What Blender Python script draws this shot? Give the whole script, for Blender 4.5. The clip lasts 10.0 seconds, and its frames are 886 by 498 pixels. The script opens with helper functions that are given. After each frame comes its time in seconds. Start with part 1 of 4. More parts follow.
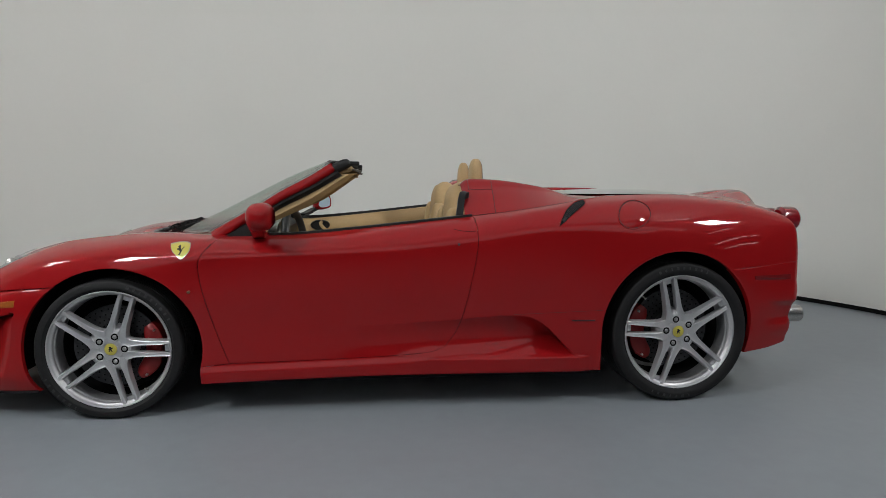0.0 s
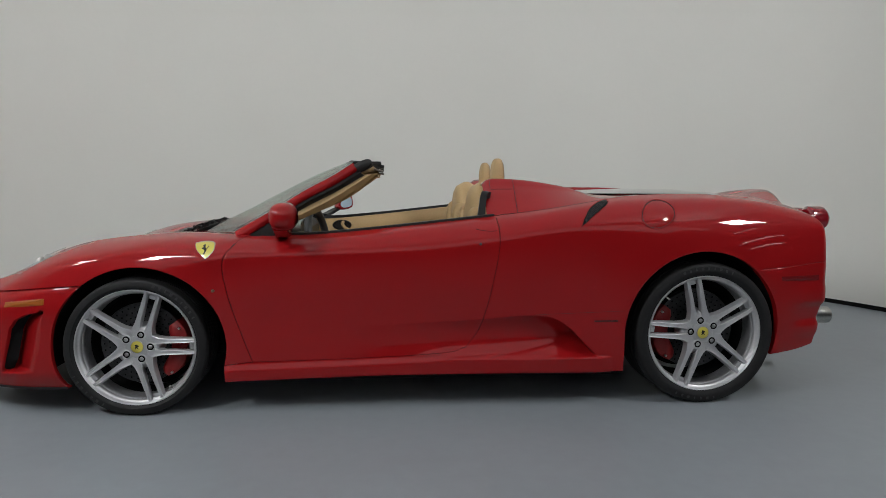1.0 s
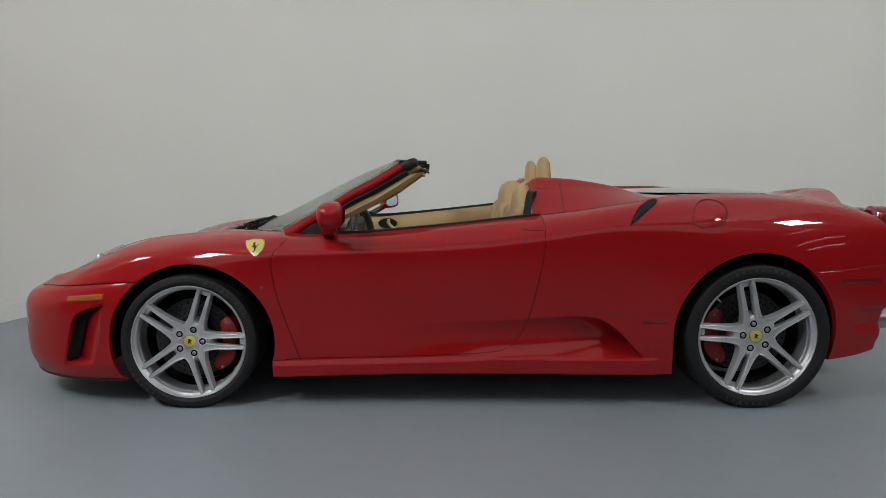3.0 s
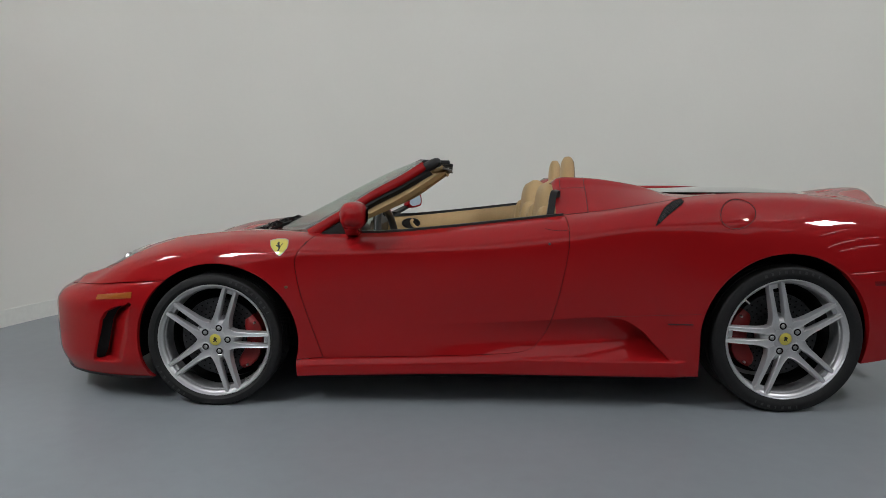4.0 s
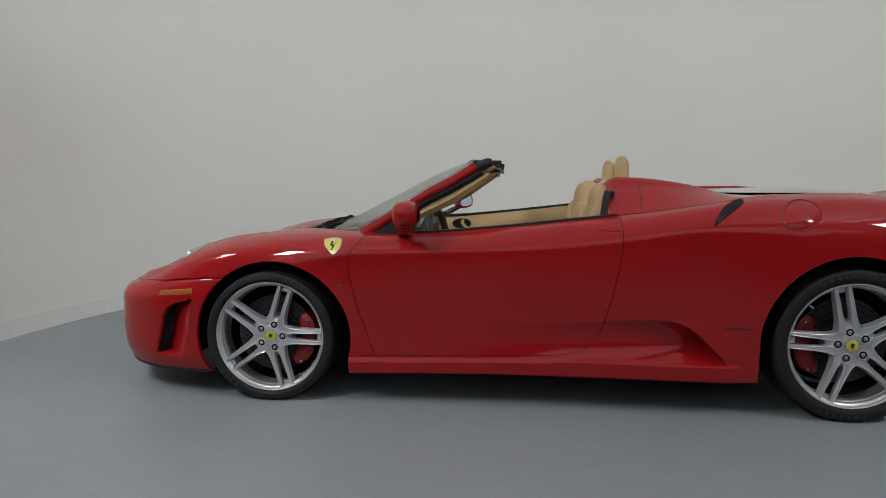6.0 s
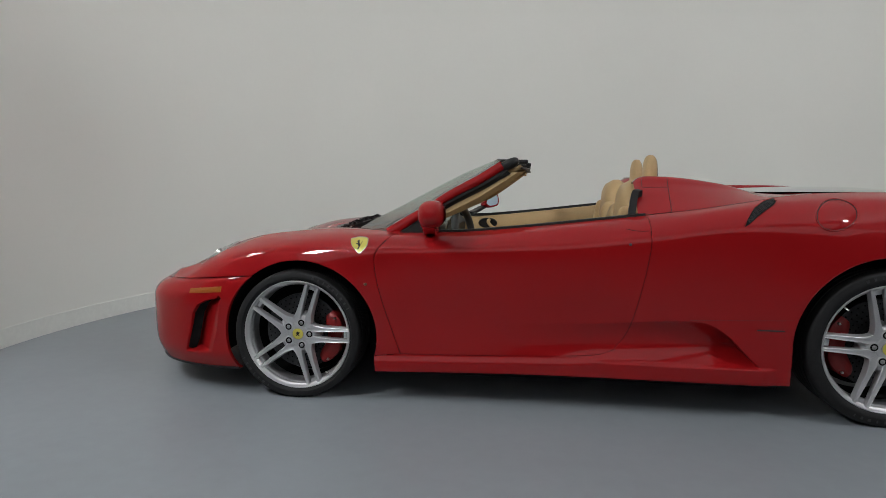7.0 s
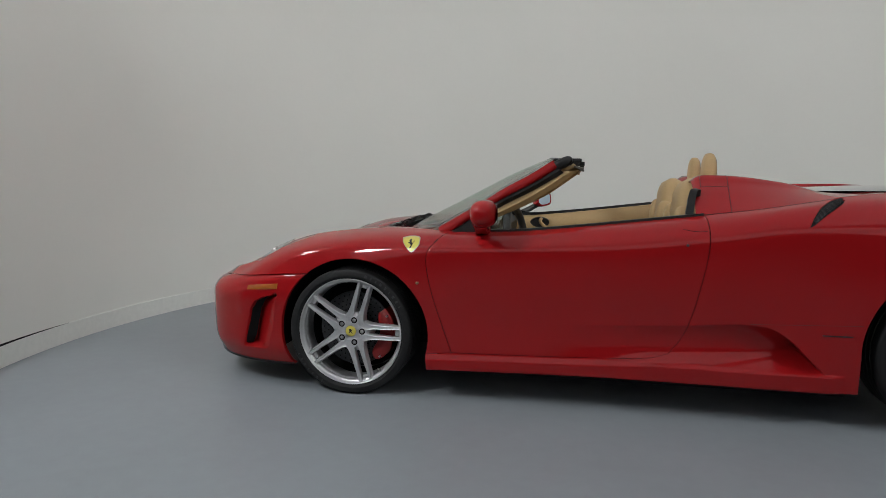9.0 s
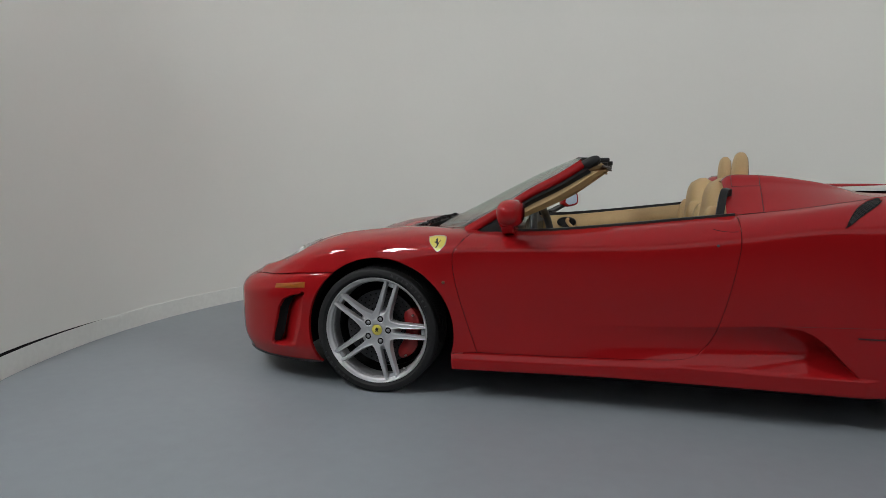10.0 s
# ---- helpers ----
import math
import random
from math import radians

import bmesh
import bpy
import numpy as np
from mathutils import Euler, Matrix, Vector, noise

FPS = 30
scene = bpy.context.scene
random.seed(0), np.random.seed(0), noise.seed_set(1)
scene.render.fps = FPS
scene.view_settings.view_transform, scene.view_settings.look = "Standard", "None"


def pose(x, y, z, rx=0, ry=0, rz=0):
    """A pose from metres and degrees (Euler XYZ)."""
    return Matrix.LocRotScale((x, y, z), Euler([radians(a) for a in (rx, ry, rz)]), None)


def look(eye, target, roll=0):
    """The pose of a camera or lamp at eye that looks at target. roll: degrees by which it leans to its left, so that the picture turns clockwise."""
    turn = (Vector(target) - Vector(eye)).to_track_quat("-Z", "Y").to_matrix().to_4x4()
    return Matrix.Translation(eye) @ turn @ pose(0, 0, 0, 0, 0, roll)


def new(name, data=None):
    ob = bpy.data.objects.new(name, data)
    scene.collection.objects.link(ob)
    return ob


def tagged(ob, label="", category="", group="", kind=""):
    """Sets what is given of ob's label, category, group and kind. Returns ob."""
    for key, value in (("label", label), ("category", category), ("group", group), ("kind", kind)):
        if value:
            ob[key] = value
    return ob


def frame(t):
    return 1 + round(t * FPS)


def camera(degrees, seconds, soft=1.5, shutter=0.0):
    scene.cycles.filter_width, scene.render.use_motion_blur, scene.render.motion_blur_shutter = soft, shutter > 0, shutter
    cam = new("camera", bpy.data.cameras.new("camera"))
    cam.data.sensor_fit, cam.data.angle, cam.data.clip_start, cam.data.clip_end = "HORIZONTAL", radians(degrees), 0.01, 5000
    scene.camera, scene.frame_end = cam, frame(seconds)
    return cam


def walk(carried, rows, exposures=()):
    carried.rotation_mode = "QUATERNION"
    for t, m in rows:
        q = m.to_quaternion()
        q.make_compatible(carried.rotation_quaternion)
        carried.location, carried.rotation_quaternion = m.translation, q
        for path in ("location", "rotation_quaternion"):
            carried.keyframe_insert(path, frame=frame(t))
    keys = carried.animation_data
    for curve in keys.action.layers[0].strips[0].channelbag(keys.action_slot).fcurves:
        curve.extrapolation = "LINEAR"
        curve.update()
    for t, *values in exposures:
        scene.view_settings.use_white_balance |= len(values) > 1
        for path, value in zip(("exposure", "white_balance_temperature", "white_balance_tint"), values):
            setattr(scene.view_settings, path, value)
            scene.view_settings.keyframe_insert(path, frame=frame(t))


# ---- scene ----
cam = camera(69.3, 10.0, soft=0.6)
PATH = [
    (0, (1.104, -3.796, 1.047), (1.343, -1.821, 0.84), 0.5),
    (0.5, (1.103, -3.796, 1.045), (1.31, -1.817, 0.838), 0.5),
    (1, (1.098, -3.794, 1.042), (1.274, -1.813, 0.837), 0.4),
    (1.5, (1.103, -3.796, 1.049), (1.241, -1.812, 0.838), 0.4),
    (2, (1.097, -3.795, 1.048), (1.204, -1.809, 0.838), 0.4),
    (2.5, (1.095, -3.795, 1.049), (1.168, -1.807, 0.837), 0.4),
    (4, (1.101, -3.786, 1.05), (1.064, -1.798, 0.835), 0.3),
    (4.5, (1.101, -3.789, 1.05), (1.026, -1.802, 0.835), 0.3),
    (5, (1.095, -3.79, 1.051), (0.984, -1.805, 0.834), 0.3),
    (5.5, (1.095, -3.791, 1.046), (0.944, -1.808, 0.832), 0.3),
    (7, (1.095, -3.791, 1.044), (0.823, -1.821, 0.83), 0.2),
    (7.5, (1.092, -3.791, 1.052), (0.782, -1.828, 0.832), 0.2),
    (8, (1.089, -3.79, 1.051), (0.742, -1.833, 0.831), 0.1),
    (8.5, (1.096, -3.792, 1.05), (0.705, -1.843, 0.83), 0.1),
    (9, (1.09, -3.793, 1.051), (0.663, -1.851, 0.83), 0.1),
    (9.5, (1.088, -3.791, 1.048), (0.622, -1.858, 0.828), 0.1),
    (10, (1.085, -3.795, 1.047), (0.582, -1.872, 0.827), 0.1),
]
walk(cam, [(t, look(eye, target, roll)) for t, eye, target, roll in PATH], [(0, 0.20), (5.5, 0.20), (10, 0.13)])

# ---- light ----
world = bpy.data.worlds.new("studio")
scene.world = world
world.use_nodes = True
world.node_tree.nodes["Background"].inputs[0].default_value = (0.02, 0.02, 0.02, 1)
world.node_tree.nodes["Background"].inputs[1].default_value = 0.5
BOOTH_X, BOOTH_Y, BOOTH_R, BOOTH_H = 1.60, -0.10, 3.82, 4.30
OPEN_FROM, OPEN_TO, OPEN_H = 200.0, 344.0, 4.22  # the booth's open side, where the camera stands
# lamp panels: place, what they face, length, height, whether on a stand, strength
LAMPS = [
    ((-1.58, -3.43, 3.39), (1.6, 0.6, 0.9), 0.37, 0.90, True, 0.97),
    ((-1.94, -1.32, 2.30), (1.6, 0.2, 0.9), 0.60, 0.46, False, 0.32),
    ((5.34, -2.74, 3.92), (1.6, 0.6, 0.9), 0.46, 0.57, True, 1.15),
    # wide dim fill panel, added behind the camera to lift floor and flank
    ((1.40, -6.00, 3.40), (1.4, -3.6, 0.6), 9.0, 3.2, False, 0.0055),
]
LAMP_POWER = 76.0
CEILING_GLOW = 0.172  # even fill light added to the unseen ceiling over the car



# ---- materials ----
def material(name, color, rough=0.5, metal=0.0, coat=0.0, grain=0.0, scale=40.0, bump=0.0, bump_scale=200.0, stain=0.0, stain_scale=1.5, spec=0.5):
    """A principled surface with variation at two scales and a fine relief."""
    m = bpy.data.materials.new(name)
    m.use_nodes = True
    nt = m.node_tree
    b = nt.nodes["Principled BSDF"]
    b.inputs["Roughness"].default_value = rough
    b.inputs["Metallic"].default_value = metal
    b.inputs["Coat Weight"].default_value = coat
    b.inputs["Coat Roughness"].default_value = 0.02
    b.inputs["Specular IOR Level"].default_value = spec
    b.inputs["Base Color"].default_value = (*color, 1)
    where = nt.nodes.new("ShaderNodeTexCoord")
    if grain or stain:
        last = None
        for amount, size in ((grain, scale), (stain, stain_scale)):
            if not amount:
                continue
            n = nt.nodes.new("ShaderNodeTexNoise")
            n.inputs["Scale"].default_value = size
            n.inputs["Detail"].default_value = 4
            nt.links.new(where.outputs["Object"], n.inputs["Vector"])
            r = nt.nodes.new("ShaderNodeMapRange")
            r.inputs[1].default_value, r.inputs[2].default_value = 0.3, 0.7
            r.inputs[3].default_value, r.inputs[4].default_value = 1 - amount, 1 + amount
            nt.links.new(n.outputs[0], r.inputs[0])
            mix = nt.nodes.new("ShaderNodeMix")
            mix.data_type, mix.blend_type = "RGBA", "MULTIPLY"
            mix.inputs["Factor"].default_value = 1.0
            if last:
                nt.links.new(last, mix.inputs["A"])
            else:
                mix.inputs["A"].default_value = (*color, 1)
            nt.links.new(r.outputs[0], mix.inputs["B"])
            last = mix.outputs["Result"]
        nt.links.new(last, b.inputs["Base Color"])
    if bump:
        n = nt.nodes.new("ShaderNodeTexNoise")
        n.inputs["Scale"].default_value = bump_scale
        n.inputs["Detail"].default_value = 3
        nt.links.new(where.outputs["Object"], n.inputs["Vector"])
        k = nt.nodes.new("ShaderNodeBump")
        k.inputs["Strength"].default_value = bump
        k.inputs["Distance"].default_value = 0.002
        nt.links.new(n.outputs[0], k.inputs["Height"])
        nt.links.new(k.outputs[0], b.inputs["Normal"])
    return m


def glow(name, color, strength):
    m = bpy.data.materials.new(name)
    m.use_nodes = True
    b = m.node_tree.nodes["Principled BSDF"]
    b.inputs["Base Color"].default_value = (*color, 1)
    b.inputs["Emission Color"].default_value = (*color, 1)
    b.inputs["Emission Strength"].default_value = strength
    return m


def thin_glass(name, color):
    """A thin pane: tinted clear, with a gloss that grows towards grazing."""
    m = bpy.data.materials.new(name)
    m.use_nodes = True
    nt = m.node_tree
    nt.nodes.clear()
    out = nt.nodes.new("ShaderNodeOutputMaterial")
    mix = nt.nodes.new("ShaderNodeMixShader")
    clear = nt.nodes.new("ShaderNodeBsdfTransparent")
    clear.inputs[0].default_value = (*color, 1)
    gloss = nt.nodes.new("ShaderNodeBsdfGlossy")
    gloss.inputs["Roughness"].default_value = 0.03
    edge = nt.nodes.new("ShaderNodeFresnel")
    edge.inputs[0].default_value = 1.45
    part_of = nt.nodes.new("ShaderNodeMath")
    part_of.operation = "MULTIPLY"
    part_of.inputs[1].default_value = 0.4
    nt.links.new(edge.outputs[0], part_of.inputs[0])
    nt.links.new(part_of.outputs[0], mix.inputs[0])
    nt.links.new(clear.outputs[0], mix.inputs[1])
    nt.links.new(gloss.outputs[0], mix.inputs[2])
    nt.links.new(mix.outputs[0], out.inputs[0])
    return m


RED = material("red_paint", (0.278, 0.0054, 0.0070), 0.5, 0.0, 0.74, grain=0.03, scale=900, stain=0.02, stain_scale=3, spec=0.05)
BLACK = material("black_trim", (0.012, 0.012, 0.012), 0.45, grain=0.2, scale=60, spec=0.3)
RUBBER = material("tyre_rubber", (0.011, 0.011, 0.0115), 0.68, grain=0.15, scale=90, bump=0.15, bump_scale=400, spec=0.3)
# a lighter rubber, so that the sidewall marks stand out
MARK = material("lighter_rubber_lettering", (0.023, 0.023, 0.024), 0.6, grain=0.2, scale=90)
# DARK is also the painted shade of the nut wells
DARK = material("underbody_and_shade_black", (0.008, 0.008, 0.008), 0.8, grain=0.2, scale=20, spec=0.12)
SILVER = material("silver_wheel_paint", (0.56, 0.56, 0.57), 0.43, 0.75, 0.16, grain=0.05, scale=300)
STEEL = material("brushed_steel", (0.45, 0.44, 0.42), 0.3, 1.0, grain=0.15, scale=120)
DISC = material("brake_disc_steel", (0.055, 0.055, 0.058), 0.45, 0.8, grain=0.25, scale=60)
CALIPER = material("red_caliper_paint", (0.23, 0.007, 0.007), 0.45, coat=0.15, grain=0.06, scale=80)
TAN = material("tan_leather", (0.44, 0.30, 0.14), 0.55, grain=0.08, scale=160, bump=0.25, bump_scale=350, stain=0.05, stain_scale=6)
YELLOW = material("yellow_enamel", (0.58, 0.50, 0.08), 0.3, coat=0.6, grain=0.04, scale=90)
AMBER = material("amber_lens", (0.31, 0.085, 0.014), 0.25, coat=0.8, grain=0.08, scale=150)
LENS_DARK = material("dark_red_lens", (0.15, 0.005, 0.007), 0.25, coat=0.6, grain=0.1, scale=80)
EDGE = material("badge_edge_metal", (0.30, 0.29, 0.27), 0.35, 1.0, grain=0.1, scale=200)
LAMP_BED = material("lamp_bed_plastic", (0.20, 0.205, 0.20), 0.35, 0.3, grain=0.1, scale=60)
LENS_RED = material("red_lamp_lens", (0.20, 0.005, 0.010), 0.15, coat=1.0, grain=0.1, scale=80)
CEILING = material("ceiling_with_fill_glow", (0.78, 0.78, 0.78), 0.8, grain=0.01, scale=20, stain=0.02, stain_scale=0.7)
# emission added as overhead fill; the ceiling itself is never in view
CEILING.node_tree.nodes["Principled BSDF"].inputs["Emission Color"].default_value = (0.90, 0.91, 1.0, 1)
CEILING.node_tree.nodes["Principled BSDF"].inputs["Emission Strength"].default_value = CEILING_GLOW
WALL = material("white_wall_paint", (0.797, 0.797, 0.745), 0.7, grain=0.004, scale=30, stain=0.02, stain_scale=0.6)
FLOOR = material("grey_floor_paint", (0.226, 0.250, 0.268), 0.42, grain=0.025, scale=14, stain=0.05, stain_scale=1.1, bump=0.012, bump_scale=30)
SKIRT = material("white_skirting_paint", (0.77, 0.78, 0.735), 0.6, grain=0.03, scale=30)
GLASS = thin_glass("windscreen_glass", (0.85, 0.925, 0.885))
CLEAR = thin_glass("lamp_cover_glass", (0.85, 0.88, 0.88))
MIRROR = material("mirror_glass", (0.56, 0.68, 0.84), 0.03, 1.0)
BRACKET = material("grey_bracket_metal", (0.16, 0.145, 0.125), 0.45, 0.5, grain=0.15, scale=90)
WHEEL_LEATHER = material("worn_black_leather", (0.030, 0.030, 0.031), 0.36, grain=0.2, scale=90, bump=0.2, bump_scale=300)
CHROME = material("chrome", (0.75, 0.75, 0.75), 0.12, 1.0)
TUBE = glow("fluorescent_tube", (1.0, 0.95, 1.0), 5.0)
ROOM = material("dark_room_paint", (0.045, 0.045, 0.047), 0.8, grain=0.1, scale=4, stain=0.1, stain_scale=0.7)


# ---- mesh helpers ----
def part(name, data, mat, parent=None, label="", smooth=True):
    """One mesh object from (verts, faces) or a bmesh, under a thing or a part."""
    mesh = bpy.data.meshes.new(name)
    if isinstance(data, bmesh.types.BMesh):
        data.to_mesh(mesh)
        data.free()
    else:
        verts, faces = data
        mesh.from_pydata([tuple(map(float, v)) for v in verts], [], [tuple(map(int, q)) for q in faces])
    mesh.polygons.foreach_set("use_smooth", [smooth] * len(mesh.polygons))
    mesh.update()
    if smooth:
        mesh.set_sharp_from_angle(angle=radians(42))
    mesh.materials.append(mat)
    ob = new(name, mesh)
    ob.parent = parent
    if label:
        tagged(ob, label)
    return ob


def join(*datas):
    verts, faces, n = [], [], 0
    for v, f in datas:
        verts += [tuple(p) for p in v]
        faces += [tuple(i + n for i in q) for q in f]
        n += len(v)
    return verts, faces


def mirrored(data):
    verts, faces = data
    return [(p[0], -p[1], p[2]) for p in verts], [tuple(reversed(q)) for q in faces]


def moved(data, m):
    return [tuple(m @ Vector(p)) for p in data[0]], data[1]


def sheet(P, wrap_u=False, wrap_v=False, flip=False):
    """Quads over a grid of points with shape (n, m, 3)."""
    n, m = P.shape[:2]
    idx = np.arange(n * m).reshape(n, m)
    a = np.vstack([idx, idx[:1]]) if wrap_u else idx
    a = np.hstack([a, a[:, :1]]) if wrap_v else a
    q = np.stack([a[:-1, :-1], a[1:, :-1], a[1:, 1:], a[:-1, 1:]], -1).reshape(-1, 4)
    if flip:
        q = q[:, ::-1]
    return P.reshape(-1, 3).tolist(), q.tolist()


def pchip(x, y, q):
    """Monotone cubic through the points."""
    x, y, q = np.asarray(x, float), np.asarray(y, float), np.asarray(q, float)
    h, d = np.diff(x), np.diff(y) / np.diff(x)
    m = np.r_[d[0], np.where(d[:-1] * d[1:] > 0, 2 * d[:-1] * d[1:] / (d[:-1] + d[1:] + 1e-30), 0), d[-1]]
    i = np.clip(np.searchsorted(x, q) - 1, 0, len(x) - 2)
    t = np.clip((q - x[i]) / h[i], 0, 1)
    return (2 * t**3 - 3 * t**2 + 1) * y[i] + (t**3 - 2 * t**2 + t) * h[i] * m[i] + (3 * t**2 - 2 * t**3) * y[i + 1] + (t**3 - t**2) * h[i] * m[i + 1]


def blur(a, sigma, axis=0):
    r = int(3 * sigma) + 1
    k = np.exp(-0.5 * (np.arange(-r, r + 1) / sigma) ** 2)
    k /= k.sum()
    a = np.moveaxis(a, axis, 0)
    pre = 2 * a[:1] - a[1 : r + 1][::-1]
    post = 2 * a[-1:] - a[-r - 1 : -1][::-1]
    p = np.concatenate([pre, a, post])
    out = sum(k[j] * p[j : j + len(a)] for j in range(2 * r + 1))
    return np.moveaxis(out, 0, axis)


def spline(pts, n):
    """n points spread evenly along a smooth line through pts."""
    p = np.asarray(pts, float)
    if len(p) == 2:
        return p[0] + (p[1] - p[0]) * np.linspace(0, 1, n)[:, None]
    c = np.r_[0, np.cumsum(np.linalg.norm(np.diff(p, axis=0), axis=1))]
    e = np.vstack([2 * p[0] - p[1], p, 2 * p[-1] - p[-2]])
    ce = np.r_[-(c[1] - c[0]), c, 2 * c[-1] - c[-2]]
    tan = (e[2:] - e[:-2]) / (ce[2:] - ce[:-2])[:, None]
    q = np.linspace(0, c[-1], max(400, 4 * n))
    i = np.clip(np.searchsorted(c, q) - 1, 0, len(c) - 2)
    h = (c[i + 1] - c[i])[:, None]
    t = ((q - c[i]) / h[:, 0])[:, None]
    d = (2 * t**3 - 3 * t**2 + 1) * p[i] + (t**3 - 2 * t**2 + t) * h * tan[i] + (3 * t**2 - 2 * t**3) * p[i + 1] + (t**3 - t**2) * h * tan[i + 1]
    l = np.r_[0, np.cumsum(np.linalg.norm(np.diff(d, axis=0), axis=1))]
    return np.stack([np.interp(np.linspace(0, l[-1], n), l, d[:, k]) for k in range(d.shape[1])], 1)


def step(a, b, x):
    t = np.clip((x - a) / (b - a), 0, 1)
    return t * t * (3 - 2 * t)


def sweep(path, section, up=(0, 0, 1), scales=None, caps=True):
    """A closed section (points across, up) drawn along a path of 3D points."""
    path = np.asarray(path, float)
    tan = np.gradient(path, axis=0)
    tan /= np.linalg.norm(tan, axis=1)[:, None]
    side = np.cross(tan, up)
    side /= np.linalg.norm(side, axis=1)[:, None] + 1e-12
    top = np.cross(side, tan)
    sec = np.asarray(section, float)
    s = np.ones(len(path)) if scales is None else np.asarray(scales, float)
    P = path[:, None] + s[:, None, None] * (sec[None, :, :1] * side[:, None] + sec[None, :, 1:] * top[:, None])
    v, f = sheet(P, wrap_v=True, flip=True)
    if caps:
        m = len(sec)
        f = f + [tuple(range(m)), tuple(range(len(v) - 1, len(v) - m - 1, -1))]
    return v, f


def ring_section(r, n=10, ry=None):
    a = np.linspace(0, 2 * np.pi, n, endpoint=False)
    return np.stack([r * np.cos(a), (ry or r) * np.sin(a)], 1)


def tube(path, r, n=10):
    return sweep(path, ring_section(r, n))


def rounded_box(cx, cy, cz, dx, dy, dz, bevel=0.01, segments=3):
    bm = bmesh.new()
    bmesh.ops.create_cube(bm, size=1, matrix=Matrix.Translation((cx, cy, cz)) @ Matrix.Diagonal((dx, dy, dz, 1)))
    if bevel:
        bmesh.ops.bevel(bm, geom=bm.edges[:], offset=bevel, segments=segments, affect="EDGES", profile=0.5)
    return from_bm(bm)


def from_bm(bm):
    bm.verts.index_update()
    data = [tuple(v.co) for v in bm.verts], [tuple(v.index for v in q.verts) for q in bm.faces]
    bm.free()
    return data


def superbox(cx, cy, cz, rx, ry, rz, e=4.0, nu=32, nv=20):
    """A soft box: a superellipsoid with half sizes rx, ry, rz."""
    a, b = np.linspace(0, 2 * np.pi, nu, endpoint=False), np.linspace(-np.pi / 2, np.pi / 2, nv)
    f = lambda w: np.sign(w) * np.abs(w) ** (2 / e)  # noqa: E731
    A, B = np.meshgrid(a, b, indexing="ij")
    P = np.stack([cx + rx * f(np.cos(B)) * f(np.cos(A)), cy + ry * f(np.cos(B)) * f(np.sin(A)), cz + rz * f(np.sin(B))], -1)
    return sheet(P, wrap_u=True)


def lathe(profile, n=96, axis="y"):
    """Turns (radius, along) points about the y axis through the origin."""
    p = np.asarray(profile, float)
    a = np.linspace(0, 2 * np.pi, n, endpoint=False)
    P = np.stack([p[None, :, 0] * np.cos(a)[:, None], np.broadcast_to(p[None, :, 1], (n, len(p))), p[None, :, 0] * np.sin(a)[:, None]], -1)
    return sheet(P, wrap_u=True, flip=True)


# ---- booth ----
def arc(radius, a0, a1, n, z, cx=None, cy=None):
    a = np.radians(np.linspace(a0, a1, n))
    return np.stack([BOOTH_X + radius * np.cos(a), BOOTH_Y + radius * np.sin(a), np.full(n, float(z))], 1)


def ring_wall(r0, r1, z0, z1, a0=0.0, a1=360.0, n=241, closer=0.0):
    """A curved wall with thickness, from radius r0 to r1 and from z0 to z1; closer: how far it draws in past the booth's back."""
    P = np.stack([arc(r0, a0, a1, n, z0), arc(r0, a0, a1, n, z1), arc(r1, a0, a1, n, z1), arc(r1, a0, a1, n, z0)], 1)
    if closer:
        way = P * (1, 1, 0) - (BOOTH_X, BOOTH_Y, 0)
        way /= np.linalg.norm(way, axis=2)[..., None]
        P = P - way * (closer * step(60, 130, np.linspace(a0, a1, n)))[:, None, None]
    return sheet(P, wrap_v=True)


def disc(radius, z0, z1, n=240):
    v = np.vstack([arc(radius, 0, 360, n + 1, z1)[:-1], arc(radius, 0, 360, n + 1, z0)[:-1]])
    f = [tuple(range(n)), tuple(range(2 * n - 1, n - 1, -1))] + [(i, n + i, n + (i + 1) % n, (i + 1) % n) for i in range(n)]
    return v.tolist(), f


floor = tagged(part("floor", disc(4.2, -0.10, 0.0), FLOOR, smooth=False), "smooth blue-grey painted studio floor with a faint sheen", "floor", kind="structure")
wall = part("wall_booth", join(ring_wall(BOOTH_R, BOOTH_R + 0.10, 0.038, BOOTH_H, OPEN_TO - 360, OPEN_FROM, closer=0.083), ring_wall(BOOTH_R, BOOTH_R + 0.10, OPEN_H, BOOTH_H, OPEN_FROM, OPEN_TO, 80)), WALL)
tagged(wall, "seamless curved off-white painted studio wall", "wall", kind="structure")
ceiling = tagged(part("ceiling", disc(BOOTH_R + 0.10, BOOTH_H, BOOTH_H + 0.08), CEILING, smooth=False), "plain white studio ceiling out of view, with an added even fill glow", "ceiling", kind="structure")
gap = tagged(part("trim_shadow_gap", ring_wall(BOOTH_R + 0.004, BOOTH_R + 0.09, 0.0, 0.037, OPEN_TO - 360, OPEN_FROM), DARK), "black recessed gap along the foot of the curved wall", "trim", kind="structure")
SKIRT_R = 3.731
skirt = tagged(part("baseboard", ring_wall(SKIRT_R, SKIRT_R + 0.06, 0.0, 0.120, 135, OPEN_FROM, 90), SKIRT), "white curved skirting strip at the foot of the wall", "baseboard", kind="structure")
rows = []
